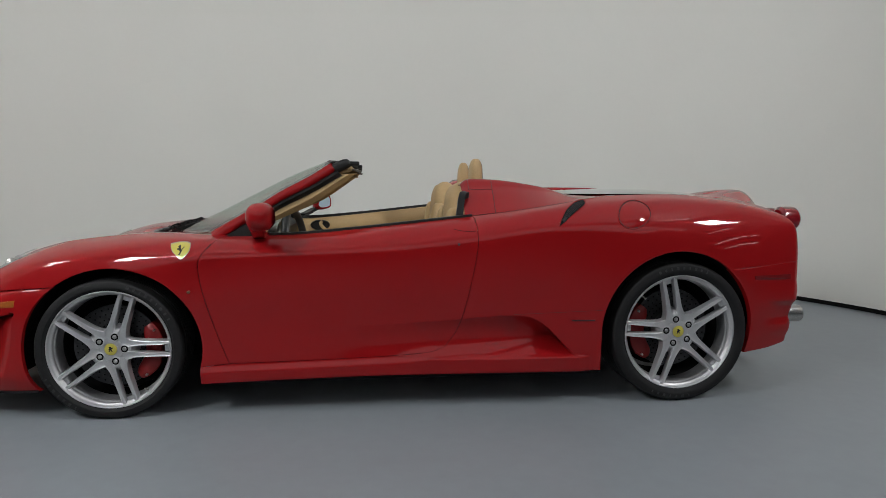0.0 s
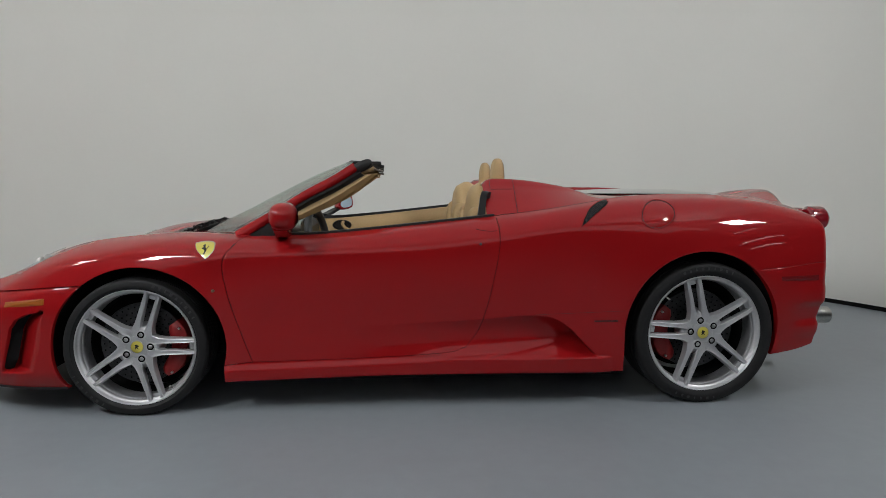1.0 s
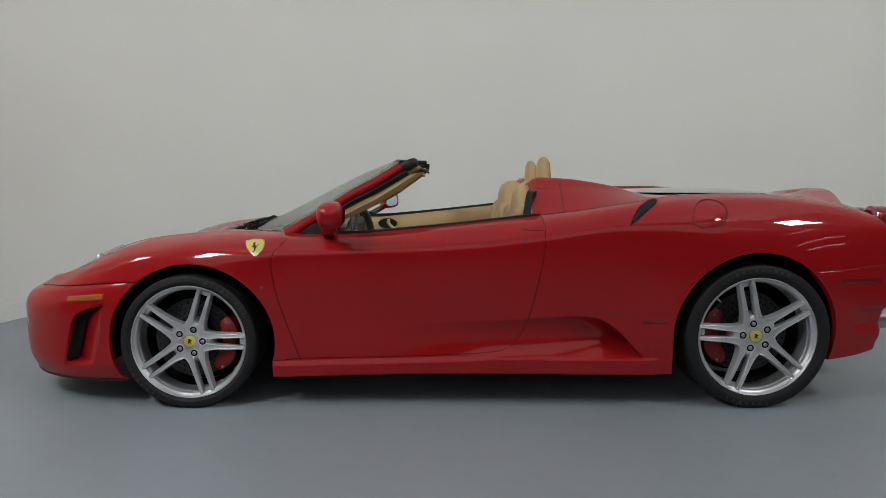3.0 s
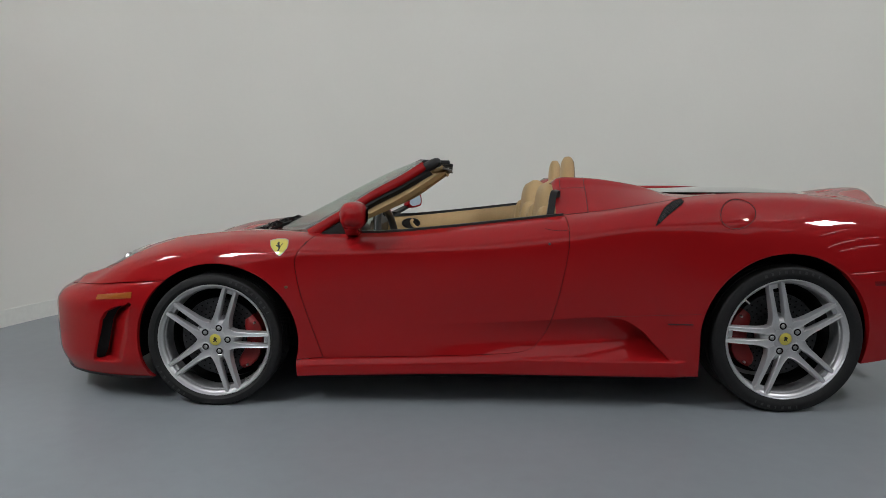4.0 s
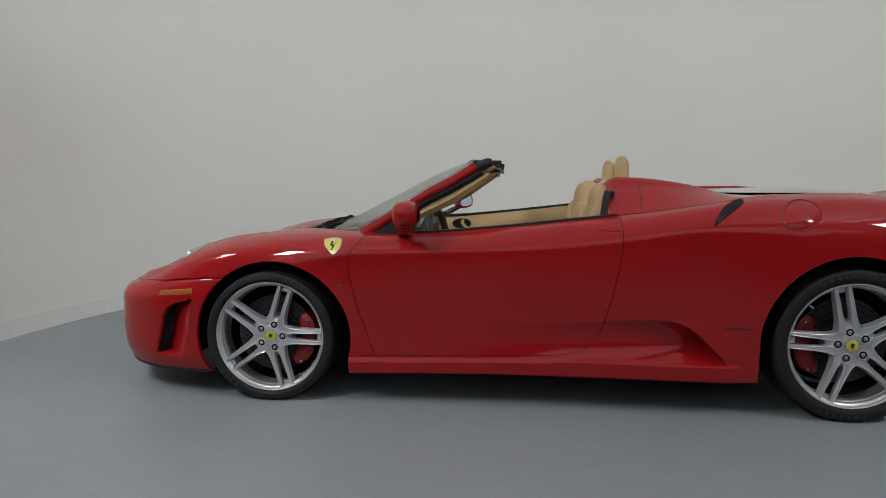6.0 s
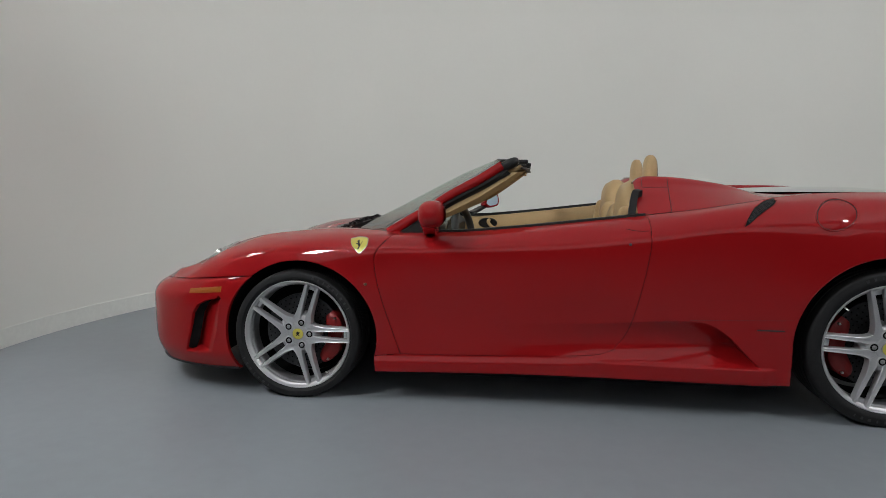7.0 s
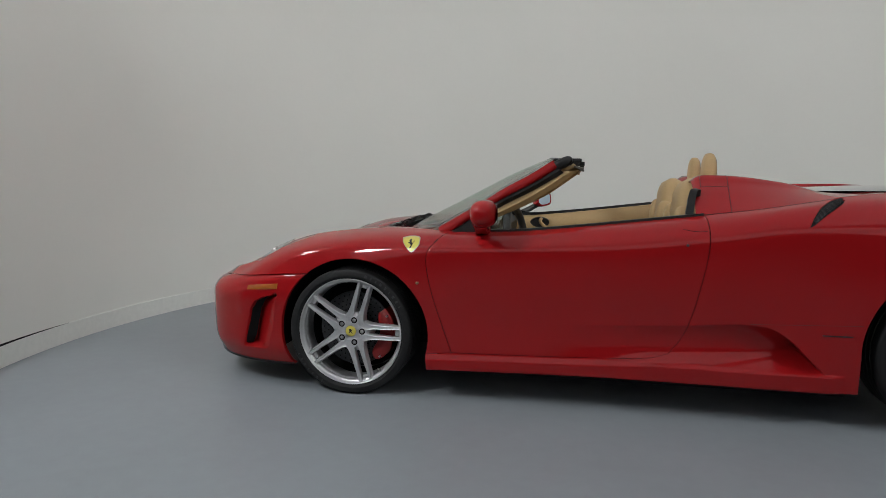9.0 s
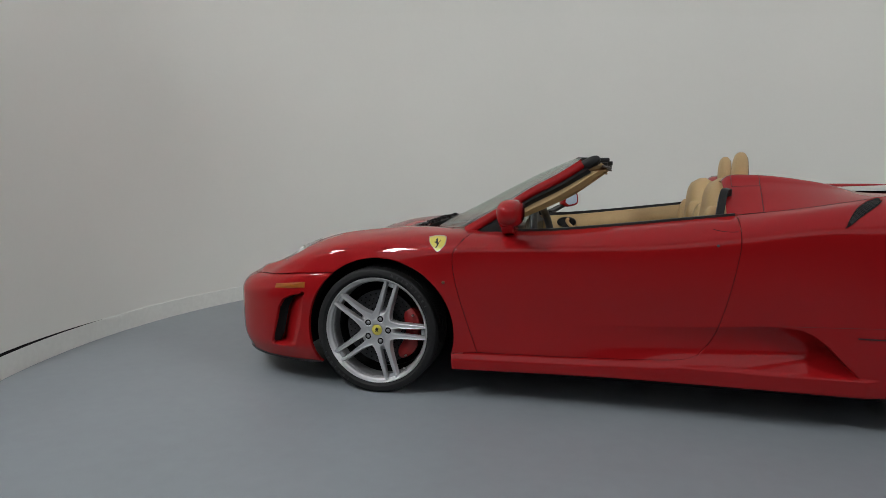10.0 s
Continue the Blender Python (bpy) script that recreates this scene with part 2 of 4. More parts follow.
for a in np.linspace(184, OPEN_FROM, 40):
    z1 = float(np.interp(a, [184, 188, 198, 206], [.1205, .126, .137, .139]))
    c, s = math.cos(radians(a)), math.sin(radians(a))
    rows.append([(BOOTH_X + r * c, BOOTH_Y + r * s, z) for r, z in ((SKIRT_R + .003, .10), (SKIRT_R + .003, z1), (SKIRT_R + .012, z1), (SKIRT_R + .012, .10))])
tagged(part("trim_dark_joint", sheet(np.array(rows), wrap_v=True), DARK), "thin black open joint between skirting and wall", "trim", kind="structure")

# the dark room outside the open side, where the camera stands
outer = [rounded_box(1.6, -4.5, -0.155, 22, 18, 0.10, 0), rounded_box(1.6, -13.5, 2.5, 22, 0.2, 5.2, 0), rounded_box(-9.4, -4.5, 2.5, 0.2, 18, 5.2, 0), rounded_box(12.6, -4.5, 2.5, 0.2, 18, 5.2, 0), rounded_box(1.6, 4.5, 2.5, 22, 0.2, 5.2, 0), rounded_box(1.6, -4.5, 5.2, 22, 18, 0.2, 0)]
for name, data in zip(("floor_outer", "wall_south", "wall_west", "wall_east", "wall_north", "ceiling_outer"), outer):
    tagged(part(name, data, FLOOR if name == "floor_outer" else ROOM, smooth=False), "blue-grey painted floor of the room around the booth" if name == "floor_outer" else "plain dark grey surface of the room around the booth", name.split("_")[0], kind="structure")


def lamp_panel(place, target, length, height, stand, strength):
    """A flat light panel in a frame, hung from the ceiling on two rods and tilted to the car."""
    thing = new("studio_light")
    thing.matrix_world = look(place, target)
    tagged(thing, "flat white studio light panel out of view, facing the car", "light", "studio light panels")
    l, h = length / 2, height / 2
    bars = [rounded_box(0, s * (h + 0.012), 0.01, length + 0.048, 0.024, 0.07, 0.004, 1) for s in (-1, 1)]
    bars += [rounded_box(s * (l + 0.012), 0, 0.01, 0.024, height, 0.07, 0.004, 1) for s in (-1, 1)]
    part("frame", join(*bars, rounded_box(0, 0, 0.04, length, height, 0.01, 0)), SKIRT, thing, smooth=False)
    part("diffuser", rounded_box(0, 0, -0.01, length, height, 0.012, 0.0), glow("lamp_diffuser", (0.97, 0.985, 1.0), LAMP_POWER * strength), thing, smooth=False)
    back = thing.matrix_world.inverted()
    if stand:
        foot = Vector((place[0], place[1], -0.105 if math.hypot(place[0] - BOOTH_X, place[1] - BOOTH_Y) > 4.2 else 0.0))  # the room's floor lies lower
        top = thing.matrix_world @ Vector((0, 0, 0.05))
        part("stand_pole", moved(tube([foot + Vector((0, 0, 0.10)), Vector((place[0], place[1], 1.2)), top], 0.016, 10), back), BLACK, thing, "black lamp stand pole")
        for k in range(3):
            a = radians(120 * k + 30)
            leg = tube([foot + Vector((0.5 * math.cos(a), 0.5 * math.sin(a), 0.011)), foot + Vector((0, 0, 0.75))], 0.011, 8)
            part("stand_leg", moved(leg, back), BLACK, thing)
        return
    for s in (-1, 1):
        low = thing.matrix_world @ Vector((s * l * 0.7, 0, 0.04))
        part("rod", moved(tube([low, Vector((low.x, low.y, BOOTH_H if low.y > -4 else 5.1))], 0.008, 8), back), SKIRT, thing)


for row in LAMPS:
    lamp_panel(*row)


def room_tube(a, b):
    """A long tube light between two points, hung on two rods in the room outside."""
    a, b = Vector(a), Vector(b)
    thing = new("fluorescent_light")
    thing.location = (a + b) / 2
    tagged(thing, "long thin fluorescent tube light in the dark room", "light", "tube lights of the room")
    a, b = a - thing.location, b - thing.location
    up = Vector((0, 0, 0.055))
    part("batten", sweep([a + up, b + up], [(-.035, -.03), (.035, -.03), (.035, .03), (-.035, .03)]), SKIRT, thing, smooth=False)
    part("tube", tube([a, b], 0.020, 10), TUBE, thing)
    for k in (.2, .8):
        q = a.lerp(b, k) + up
        top = max(q.z + .05, 5.11 - thing.location.z)
        part("rod", tube([q, Vector((q.x, q.y, top))], .006, 8), SKIRT, thing)


room_tube((7.0, -4.4, 4.38), (8.1, -7.2, 4.38))
room_tube((6.97, -4.89, 2.6), (10.5, -10.6, 2.6))
room_tube((8.46, -6.46, 2.2), (11.4, -10.9, 2.2))


# ---- car body surface ----
# The flank is a contour in plan, drawn round from the nose's middle (u = -1.75) to the tail's (u = 4.2); seven bands lie between
# eight lines along it, each with its inset from the contour and its height. The front axle is at x = 0, the car's middle at y = 0.
CONTOUR = [
    (-1.75, -1.03, 0.0), (-1.45, -1.01, 0.30), (-1.2, -0.955, 0.54), (-1.0, -0.865, 0.70), (-0.8, -0.735, 0.815), (-0.6, -0.575, 0.885),
    (-0.35, -0.35, 0.93), (0.0, 0.0, 0.95), (0.36, 0.36, 0.938), (0.7, 0.7, 0.932), (1.1, 1.1, 0.932), (1.6, 1.6, 0.942), (2.0, 2.0, 0.955),
    (2.3, 2.3, 0.962), (2.6, 2.6, 0.962), (2.95, 2.95, 0.94), (3.1, 3.10, 0.917), (3.18, 3.18, 0.899), (3.21, 3.209, 0.891), (3.235, 3.227, 0.872), (3.28, 3.254, 0.826), (3.4, 3.31, 0.72), (3.6, 3.40, 0.54),
    (3.9, 3.465, 0.28), (4.2, 3.49, 0.0),
]
LINES = [
    [(-1.75, .050, .12), (-1.0, .042, .125), (-.5, .034, .125), (-.3, .034, .13), (.38, .022, .149), (1.2, .018, .166), (2.2, .02, .168), (2.6, .03, .19), (2.95, .03, .228), (3.1, .03, .245), (3.25, .035, .278), (3.4, .05, .295), (4.2, .06, .30)],
    [(-1.75, .022, .212), (-.5, .003, .212), (.4, .018, .24), (1.2, .014, .25), (2.2, .014, .252), (2.95, .015, .32), (3.25, .018, .37), (4.2, .03, .38)],
    [(-1.75, 0, .33), (-.5, .006, .34), (0, 0, .37), (.4, .013, .385), (.8, .018, .39), (1.2, .018, .39), (1.6, .018, .40), (2.0, .014, .42), (2.3, .004, .44), (2.9, .0, .46), (3.15, .0, .47), (3.27, -.004, .485), (4.2, -.004, .49)],
    [(-1.75, .01, .42), (-.5, .0, .46), (0, .0, .53), (.4, .004, .55), (.8, .004, .56), (1.2, .004, .56), (1.6, .004, .58), (2.0, .006, .62), (2.3, .0, .63), (2.6, .0, .64), (2.9, .0, .62), (3.2, -.005, .62), (4.2, -.005, .62)],
    [(-1.75, .03, .475), (-.8, .045, .52), (-.5, .038, .57), (-.2, .028, .63), (.2, .012, .68), (.45, .002, .70), (1.2, .0, .725), (1.6, .001, .765), (2.0, .003, .82), (2.3, .006, .82), (2.6, .014, .80), (2.95, .014, .775), (3.2, .001, .76), (4.2, .001, .75)],
    [(-1.75, .07, .50), (-.8, .11, .557), (-.5, .088, .636), (-.2, .062, .705), (.2, .055, .75), (.45, .028, .75), (1.2, .024, .782), (1.6, .024, .824), (2.0, .035, .885), (2.3, .045, .90), (2.6, .06, .895), (2.95, .045, .87), (3.2, .014, .842), (3.5, .012, .825), (4.2, .02, .81)],
    [(-1.75, .12, .515), (-.8, .17, .60), (-.5, .20, .690), (-.2, .20, .755), (.2, .17, .79), (.45, .085, .783), (.8, .08, .792), (1.2, .08, .827), (1.6, .085, .868), (2.0, .11, .935), (2.3, .14, .965), (2.6, .15, .972), (2.95, .13, .95), (3.2, .055, .888), (3.5, .05, .865), (4.2, .06, .855)],
    [(-1.75, .20, .525), (-1.2, .22, .540), (-.8, .26, .630), (-.5, .30, .718), (-.2, .31, .773), (.2, .27, .801), (.45, .17, .797), (.72, .14, .80), (1.0, .14, .822), (1.4, .142, .866), (1.6, .145, .889), (1.8, .15, .914), (2.05, .17, .953), (2.2, .21, .978), (2.35, .25, .990), (2.6, .26, .997), (2.95, .25, .977), (3.15, .2, .945), (3.3, .17, .905), (3.5, .14, .88), (4.2, .14, .88)],
]
U0, U1, NU, PER = -1.75, 4.2, 1191, 24
US = np.linspace(U0, U1, NU)
c = np.array(CONTOUR)
raw_c = [pchip(c[:, 0], c[:, k], US) for k in (1, 2)]
at_tail = step(2.9, 3.1, US)  # the tail's corner stays tight
CX, CW = (blur(r, 10) * (1 - at_tail) + blur(r, 2) * at_tail for r in raw_c)
TX, TW = np.gradient(CX), np.gradient(CW)
LEN = np.hypot(TX, TW)
NX, NW = (blur(r, 6) * (1 - at_tail) + blur(r, 2) * at_tail for r in (-TW / LEN, TX / LEN))
levels = [[blur(pchip([r[0] for r in line], [r[k] for r in line], US), 9) for k in (1, 2)] for line in LINES]
K = len(LINES) - 1
VS = np.linspace(0, 1, K * PER + 1)
raw = np.array(levels)  # line, inset or height, u


def across(values):
    """Monotone cubic over the lines, at every u at once."""
    d = np.diff(values, axis=0)
    m = np.concatenate([d[:1], np.where(d[:-1] * d[1:] > 0, 2 * d[:-1] * d[1:] / (d[:-1] + d[1:] + 1e-30), 0), d[-1:]])
    w = VS * K
    i = np.minimum(w.astype(int), K - 1)
    t = (w - i)[:, None]
    return (2 * t**3 - 3 * t**2 + 1) * values[i] + (t**3 - 2 * t**2 + t) * m[i] + (3 * t**2 - 2 * t**3) * values[i + 1] + (t**3 - t**2) * m[i + 1]


TI, TZ = (blur(across(raw[:, k]), 5, 0).T.copy() for k in (0, 1))  # u, v


def table(t, u, v):
    a = np.clip((u - U0) / (U1 - U0) * (NU - 1), 0, NU - 1.001)
    b = np.clip(v * (len(VS) - 1), 0, len(VS) - 1.001)
    i, j = a.astype(int), b.astype(int)
    p, q = a - i, b - j
    return (t[i, j] * (1 - p) + t[i + 1, j] * p) * (1 - q) + (t[i, j + 1] * (1 - p) + t[i + 1, j + 1] * p) * q


def hollow(x, z):
    """Depth by which the paint stands back: the side scoop, the brake duct in the bumper's corner and the exhaust recess; the sill stands out."""
    top = pchip([.70, 1.18, 1.50, 1.66, 1.76, 1.84, 1.90, 1.95], [.385, .401, .418, .431, .4365, .431, .410, .374], np.clip(x, 0.7, 1.95))
    mid = pchip([.70, 1.0, 1.25, 1.50, 1.77, 1.93, 2.05], [.300, .305, .311, .321, .326, .325, .300], np.clip(x, 0.7, 2.05))
    low = pchip([.40, .73, 1.25, 1.40, 1.50, 1.77, 2.10], [.228, .236, .252, .258, .252, .243, .243], np.clip(x, 0.4, 2.1))
    rear = np.interp(z, [.20, .249, .313, .374, .409, .44], [2.118, 2.070, 2.007, 1.949, 1.900, 1.84])
    deep = pchip([.75, 1.0, 1.2, 1.5, 1.75, 1.88, 1.95, 2.05], [0, .004, .010, .022, .040, .060, .095, .120], np.clip(x, 0.75, 2.05))
    up = 1 - (1 - np.clip((top - z) / np.maximum(top - mid, .02), 0, 1)) ** 2.0
    down = 1 - (1 - np.clip((z - low) / np.maximum(mid - low, .02), 0, 1)) ** 1.7
    trough = .97 * up * down
    scoop = deep * trough * step(-.001, .008, np.where(x > 1.85, rear - x, 1.0))
    ramp = np.interp(x, [.4, 1.3, 1.6, 2.1], [.040, .040, .018, .012])
    sill = .014 * step(0, 1, (low + .003 - z) / ramp) * step(2.16, 2.09, x) * step(.30, .36, x)
    zz = [.182, .202, .312, .392, .433, .457, .472]
    front = np.interp(z, zz, [-.596, -.591, -.563, -.541, -.512, -.466, -.40])
    wide = np.interp(z, zz, [.10, .15, .155, .145, .12, .08, .02])
    b = (x - front) / wide
    duct = 0.085 * step(-0.05, 0.04, b) * np.clip(1 - b, 0, 1) ** 1.2 * step(.192, .217, z) * step(.484, .462, z)
    tail = pchip([.24, .29, .335, .36, .40, .45, .49, .53, .58], [0, 0, -.007, -.005, .012, .009, -.007, -.006, 0], np.clip(z, .24, .58)) * step(3.0, 3.16, x)
    return scoop + duct + tail - sill


def surface(u, v, out=0.0, carve=True):
    """Points of the near flank (y < 0), out metres proud of it."""
    u, v = np.asarray(u, float), np.asarray(v, float)
    inset, z = table(TI, u, v), table(TZ, u, v)
    x0, w0, nx, nw = (np.interp(u, US, t) for t in (CX, CW, NX, NW))
    if carve:
        inset = inset + hollow(x0 - nx * inset, z)
    return np.stack([x0 - nx * (inset - out), -(w0 - nw * (inset - out)), z], -1)


def at_height(u, z):
    """v where the flank has height z at u."""
    a = np.clip((u - U0) / (U1 - U0) * (NU - 1), 0, NU - 1.001)
    i = a.astype(int)
    p = (a - i)[:, None]
    col = TZ[i] * (1 - p) + TZ[i + 1] * p
    j = np.clip((col < z[:, None]).sum(1) - 1, 0, len(VS) - 2)
    r = np.arange(len(u))
    return (j + np.clip((z - col[r, j]) / (col[r, j + 1] - col[r, j] + 1e-9), 0, 1)) / (len(VS) - 1)


def on_flank(points):
    """(u, v) of side-view points (x, z)."""
    p = np.asarray(points, float)
    u = p[:, 0].copy()
    for _ in range(40):
        v = at_height(u, p[:, 1])
        u = np.clip(u + 0.8 * (p[:, 0] - surface(u, v, carve=False)[:, 0]), U0, U1)
    return np.stack([u, at_height(u, p[:, 1])], 1)


def along(points, n):
    """A smooth side-view line, as n places (u, v)."""
    return on_flank(spline(points, n))


def level_line(u, z, n):
    """Like along, but for points given by u and height."""
    p = spline(np.stack([u, z], 1), n)
    return np.stack([p[:, 0], at_height(p[:, 0], p[:, 1])], 1)


def crown(u0, u1, n):
    return np.stack([np.linspace(u0, u1, n), np.ones(n)], 1)


def chain(*lines):
    return np.vstack([lines[0]] + [l[1:] for l in lines[1:]])


def ellipse(cx, cz, rx, rz, a0, a1, n):
    a = np.radians(np.linspace(a0, a1, n))
    return on_flank(np.stack([cx + rx * np.cos(a), cz + rz * np.sin(a)], 1))


def coons(B, T, L, R, gaps=(0, 0, 0, 0)):
    """(u, v) over a four-sided panel; gaps: metres cut off at bottom, top, left and right."""
    n, m = len(B), len(L)
    s, t = np.linspace(0, 1, n), np.linspace(0, 1, m)
    S, U = s[:, None, None], t[None, :, None]
    P = (1 - U) * B[:, None] + U * T[:, None] + (1 - S) * L[None] + S * R[None]
    P = P - ((1 - S) * (1 - U) * B[0] + S * (1 - U) * B[-1] + (1 - S) * U * T[0] + S * U * T[-1])
    X = surface(P[..., 0], P[..., 1], carve=False)
    for axis, lo, hi in ((1, gaps[0], gaps[1]), (0, gaps[2], gaps[3])):
        p, x = np.moveaxis(P, axis, 0), np.moveaxis(X, axis, 0)
        for end, near, cut in ((0, 1, lo), (-1, -2, hi)):
            if cut:
                far = np.linalg.norm(x[end] - x[near], axis=-1)[:, None] + 1e-6
                p[end] = p[end] + (p[near] - p[end]) * np.minimum(cut / far, 0.8)
    return P


def panel(P, skirt=0.014, edges="btlr", roll=0.0):
    """Mesh of a panel, with its edges turned inwards."""
    X = surface(P[..., 0], P[..., 1])
    if roll:  # the upper edge rolls inwards to its joint
        X = surface(P[..., 0], P[..., 1], -roll * np.clip(1 - (X[:, -1:, 2] - X[..., 2]) / .032, 0, 1) ** 2)
    where = {"b": np.s_[:, 0], "t": np.s_[:, -1], "l": np.s_[0], "r": np.s_[-1]}
    for key in edges:  # a small radius along each joint
        X[where[key]] = surface(P[where[key]][:, 0], P[where[key]][:, 1], -.0014 - (roll if key == "t" else 0))
    out = [sheet(X, flip=True)]
    for key, line, flip in (("b", P[:, 0], False), ("t", P[:, -1], True), ("l", P[0], True), ("r", P[-1], False)):
        if key in edges:
            a, b = surface(line[:, 0], line[:, 1], -.0014), surface(line[:, 0], line[:, 1], -skirt)
            out.append(sheet(np.stack([a, b], 1), flip=not flip))
    return join(*out)


def welded(data, dist=0.0008):
    bm = bmesh.new()
    vs = [bm.verts.new(p) for p in data[0]]
    for q in data[1]:
        if len(set(q)) > 2:
            try:
                bm.faces.new([vs[i] for i in q])
            except ValueError:
                pass
    bmesh.ops.remove_doubles(bm, verts=bm.verts[:], dist=dist)
    return from_bm(bm)


car = tagged(new("sports_car"), "red open-top two-seat sports car with silver five-spoke wheels and tan leather", "car")
FA = (0.013, 0.31, 0.373, 0.355)  # front arch: centre and radii
RA = (2.585, 0.345, 0.381, 0.387)  # rear arch
DOOR_FRONT = [(.498, .234), (.429, .437), (.394, .566), (.379, .668), (.390, .719), (.425, .762)]
DOOR_REAR = [(1.465, .289), (1.516, .357), (1.553, .462), (1.589, .619), (1.610, .748), (1.612, .824)]
DOOR_LOW = [(.498, .234), (.731, .238), (.987, .245), (1.245, .255), (1.401, .268), (1.465, .289)]
FSEAM_U, FSEAM_Z = [-1.75, -1.2, -.85, -.6, -.42], [.497, .516, .539, .555, .571]
seam_end = np.array([FA[0] + FA[2] * math.cos(radians(129)), FA[1] + FA[3] * math.sin(radians(129))])
fseam = level_line(FSEAM_U + [seam_end[0]], FSEAM_Z + [seam_end[1]], 44)
fseam[-1] = ellipse(*FA, 129, 129, 1)[0]

front_top = on_flank([DOOR_FRONT[-1]])[0]
dfront = chain(along(DOOR_FRONT, 200), spline([front_top, (.462, .93), (.478, 1.0)], 24))
rear_top = on_flank([DOOR_REAR[-1]])[0]
drear = chain(along(DOOR_REAR, 200), spline([rear_top, (1.606, .93), (1.598, 1.0)], 24))

# front fender, from the nose over the arch to the door
crest = ellipse(*FA, 50, 50, 1)[0]
rise = spline([crest, (.275, .85), (.300, 1.0)], 90)
B = chain(fseam, ellipse(*FA, 129, 50, 70))
T = chain(crown(-1.75, -.28, 44), crown(-.28, .300, 70))
L = np.stack([np.full(90, -1.75), np.linspace(fseam[0, 1], 1, 90)], 1)
over_arch = panel(coons(B, T, L, rise, (.0012, 0, 0, 0)), edges="b")
B = along([(.374, .221), (.43, .227), (.498, .234)], 40)
L = chain(ellipse(*FA, -14.5, 50, 134), rise)
behind_arch = panel(coons(B, crown(.300, .478, 40), L, dfront, (.0013, 0, 0, .0012)), edges="br")
lip = ellipse(*FA, -14.5, 50, 60)
arch_lip = sheet(np.stack([surface(lip[:, 0], lip[:, 1]), surface(lip[:, 0], lip[:, 1], -.014)], 1))
fender = welded(join(over_arch, behind_arch, arch_lip))

# front bumper
cut = np.r_[np.linspace(0, .60, 40), np.linspace(.60, 1, 261)[1:]]
B = np.stack([-1.75 + 1.45 * cut, np.zeros(300)], 1)
T = np.stack([np.interp(cut, np.linspace(0, 1, 44), fseam[:, k]) for k in (0, 1)], 1)
R = chain(np.array([[-.30, 0.0]]), ellipse(*FA, 208.5, 129, 160))
L = np.stack([np.full(len(R), -1.75), np.linspace(0, fseam[0, 1], len(R))], 1)
bumper_front = panel(coons(B, T, L, R, (0, .0012, 0, 0)), edges="btr", skirt=0.02, roll=.007)

# door
B = along(DOOR_LOW, 220)
T = crown(.478, 1.598, 220)
door = panel(coons(B, T, dfront, drear, (.0013, 0, .0013, .0013)), edges="btlr")

# sill
B = np.stack([np.linspace(.379, 2.205, 150), np.zeros(150)], 1)
T = chain(along([(.374, .221), (.43, .227), (.498, .234)], 10), along(DOOR_LOW, 90), along([DOOR_LOW[-1], (1.56, .268), (1.75, .256), (2.06, .252), (2.205, .25)], 260))
B = np.stack([np.interp(np.linspace(0, 1, len(T)), np.linspace(0, 1, 150), B[:, k]) for k in (0, 1)], 1)
B[:, 0] = .379 + (T[:, 0] - T[0, 0]) / (T[-1, 0] - T[0, 0]) * (2.205 - .379)
L, R = spline([B[0], T[0]], 30), spline([B[-1], T[-1]], 30)
sill = panel(coons(B, T, L, R), edges="blr", skirt=0.05)

# rear quarter: ahead of the arch, then over it to the tail
low = along([DOOR_LOW[-1], (1.56, .268), (1.75, .256), (2.06, .252), (2.205, .25)], 260)
edge = chain(along([(2.205, .25), (2.204, .345)], 40), spline([on_flank([(2.204, .345)])[0], on_flank([(2.19, .62)])[0], (2.17, 1.0)], 184))
first = coons(low, crown(1.598, 2.17, 260), drear, edge, (0, 0, .0013, 0))
rseam = chain(along([(2.862, .645), (3.009, .656), (3.15, .672)], 24), level_line([on_flank([(3.15, .672)])[0, 0], 3.45, 4.2], [.672, .69, .70], 160))
B = chain(ellipse(*RA, 180, 44, 70), rseam)
B[69] = rseam[0]
back_u = rseam[:, 0] + (2.95 - rseam[0, 0]) * np.linspace(1, 0, len(rseam)) ** 3
T = chain(crown(2.17, 2.95, 70), np.stack([back_u, np.ones(len(rseam))], 1))
R = np.stack([np.full(184, 4.2), np.linspace(rseam[-1, 1], 1, 184)], 1)
L = edge[39:]
second = coons(B, T, L, R, (.001, 0, 0, 0))
quarter = welded(join(panel(first, edges="l"), panel(second, edges="b")))

# rear bumper
T = rseam
B = np.stack([T[:, 0] + (2.952 - T[0, 0]) * np.linspace(1, 0, len(T)) ** 3, np.zeros(len(T))], 1)
L = chain(np.array([[2.952, 0.0]]), ellipse(*RA, -17, 51, 79))
L[-1] = T[0]
R = np.stack([np.full(len(L), 4.2), np.linspace(0, T[-1, 1], len(L))], 1)
bumper_rear = panel(coons(B, T, L, R, (0, .003, 0, 0)), edges="btl", skirt=0.03)

for name, data, label in (("front_fender", fender, ""), ("door", door, "closed glossy red door"), ("side_sill", sill, ""), ("rear_quarter_panel", quarter, "")):
    part(name, data, RED, car, label)
    part(name, mirrored(data), RED, car, label)
part("front_bumper", welded(join(bumper_front, mirrored(bumper_front)), 2e-5), RED, car)
part("rear_bumper", welded(join(bumper_rear, mirrored(bumper_rear)), 2e-5), RED, car)


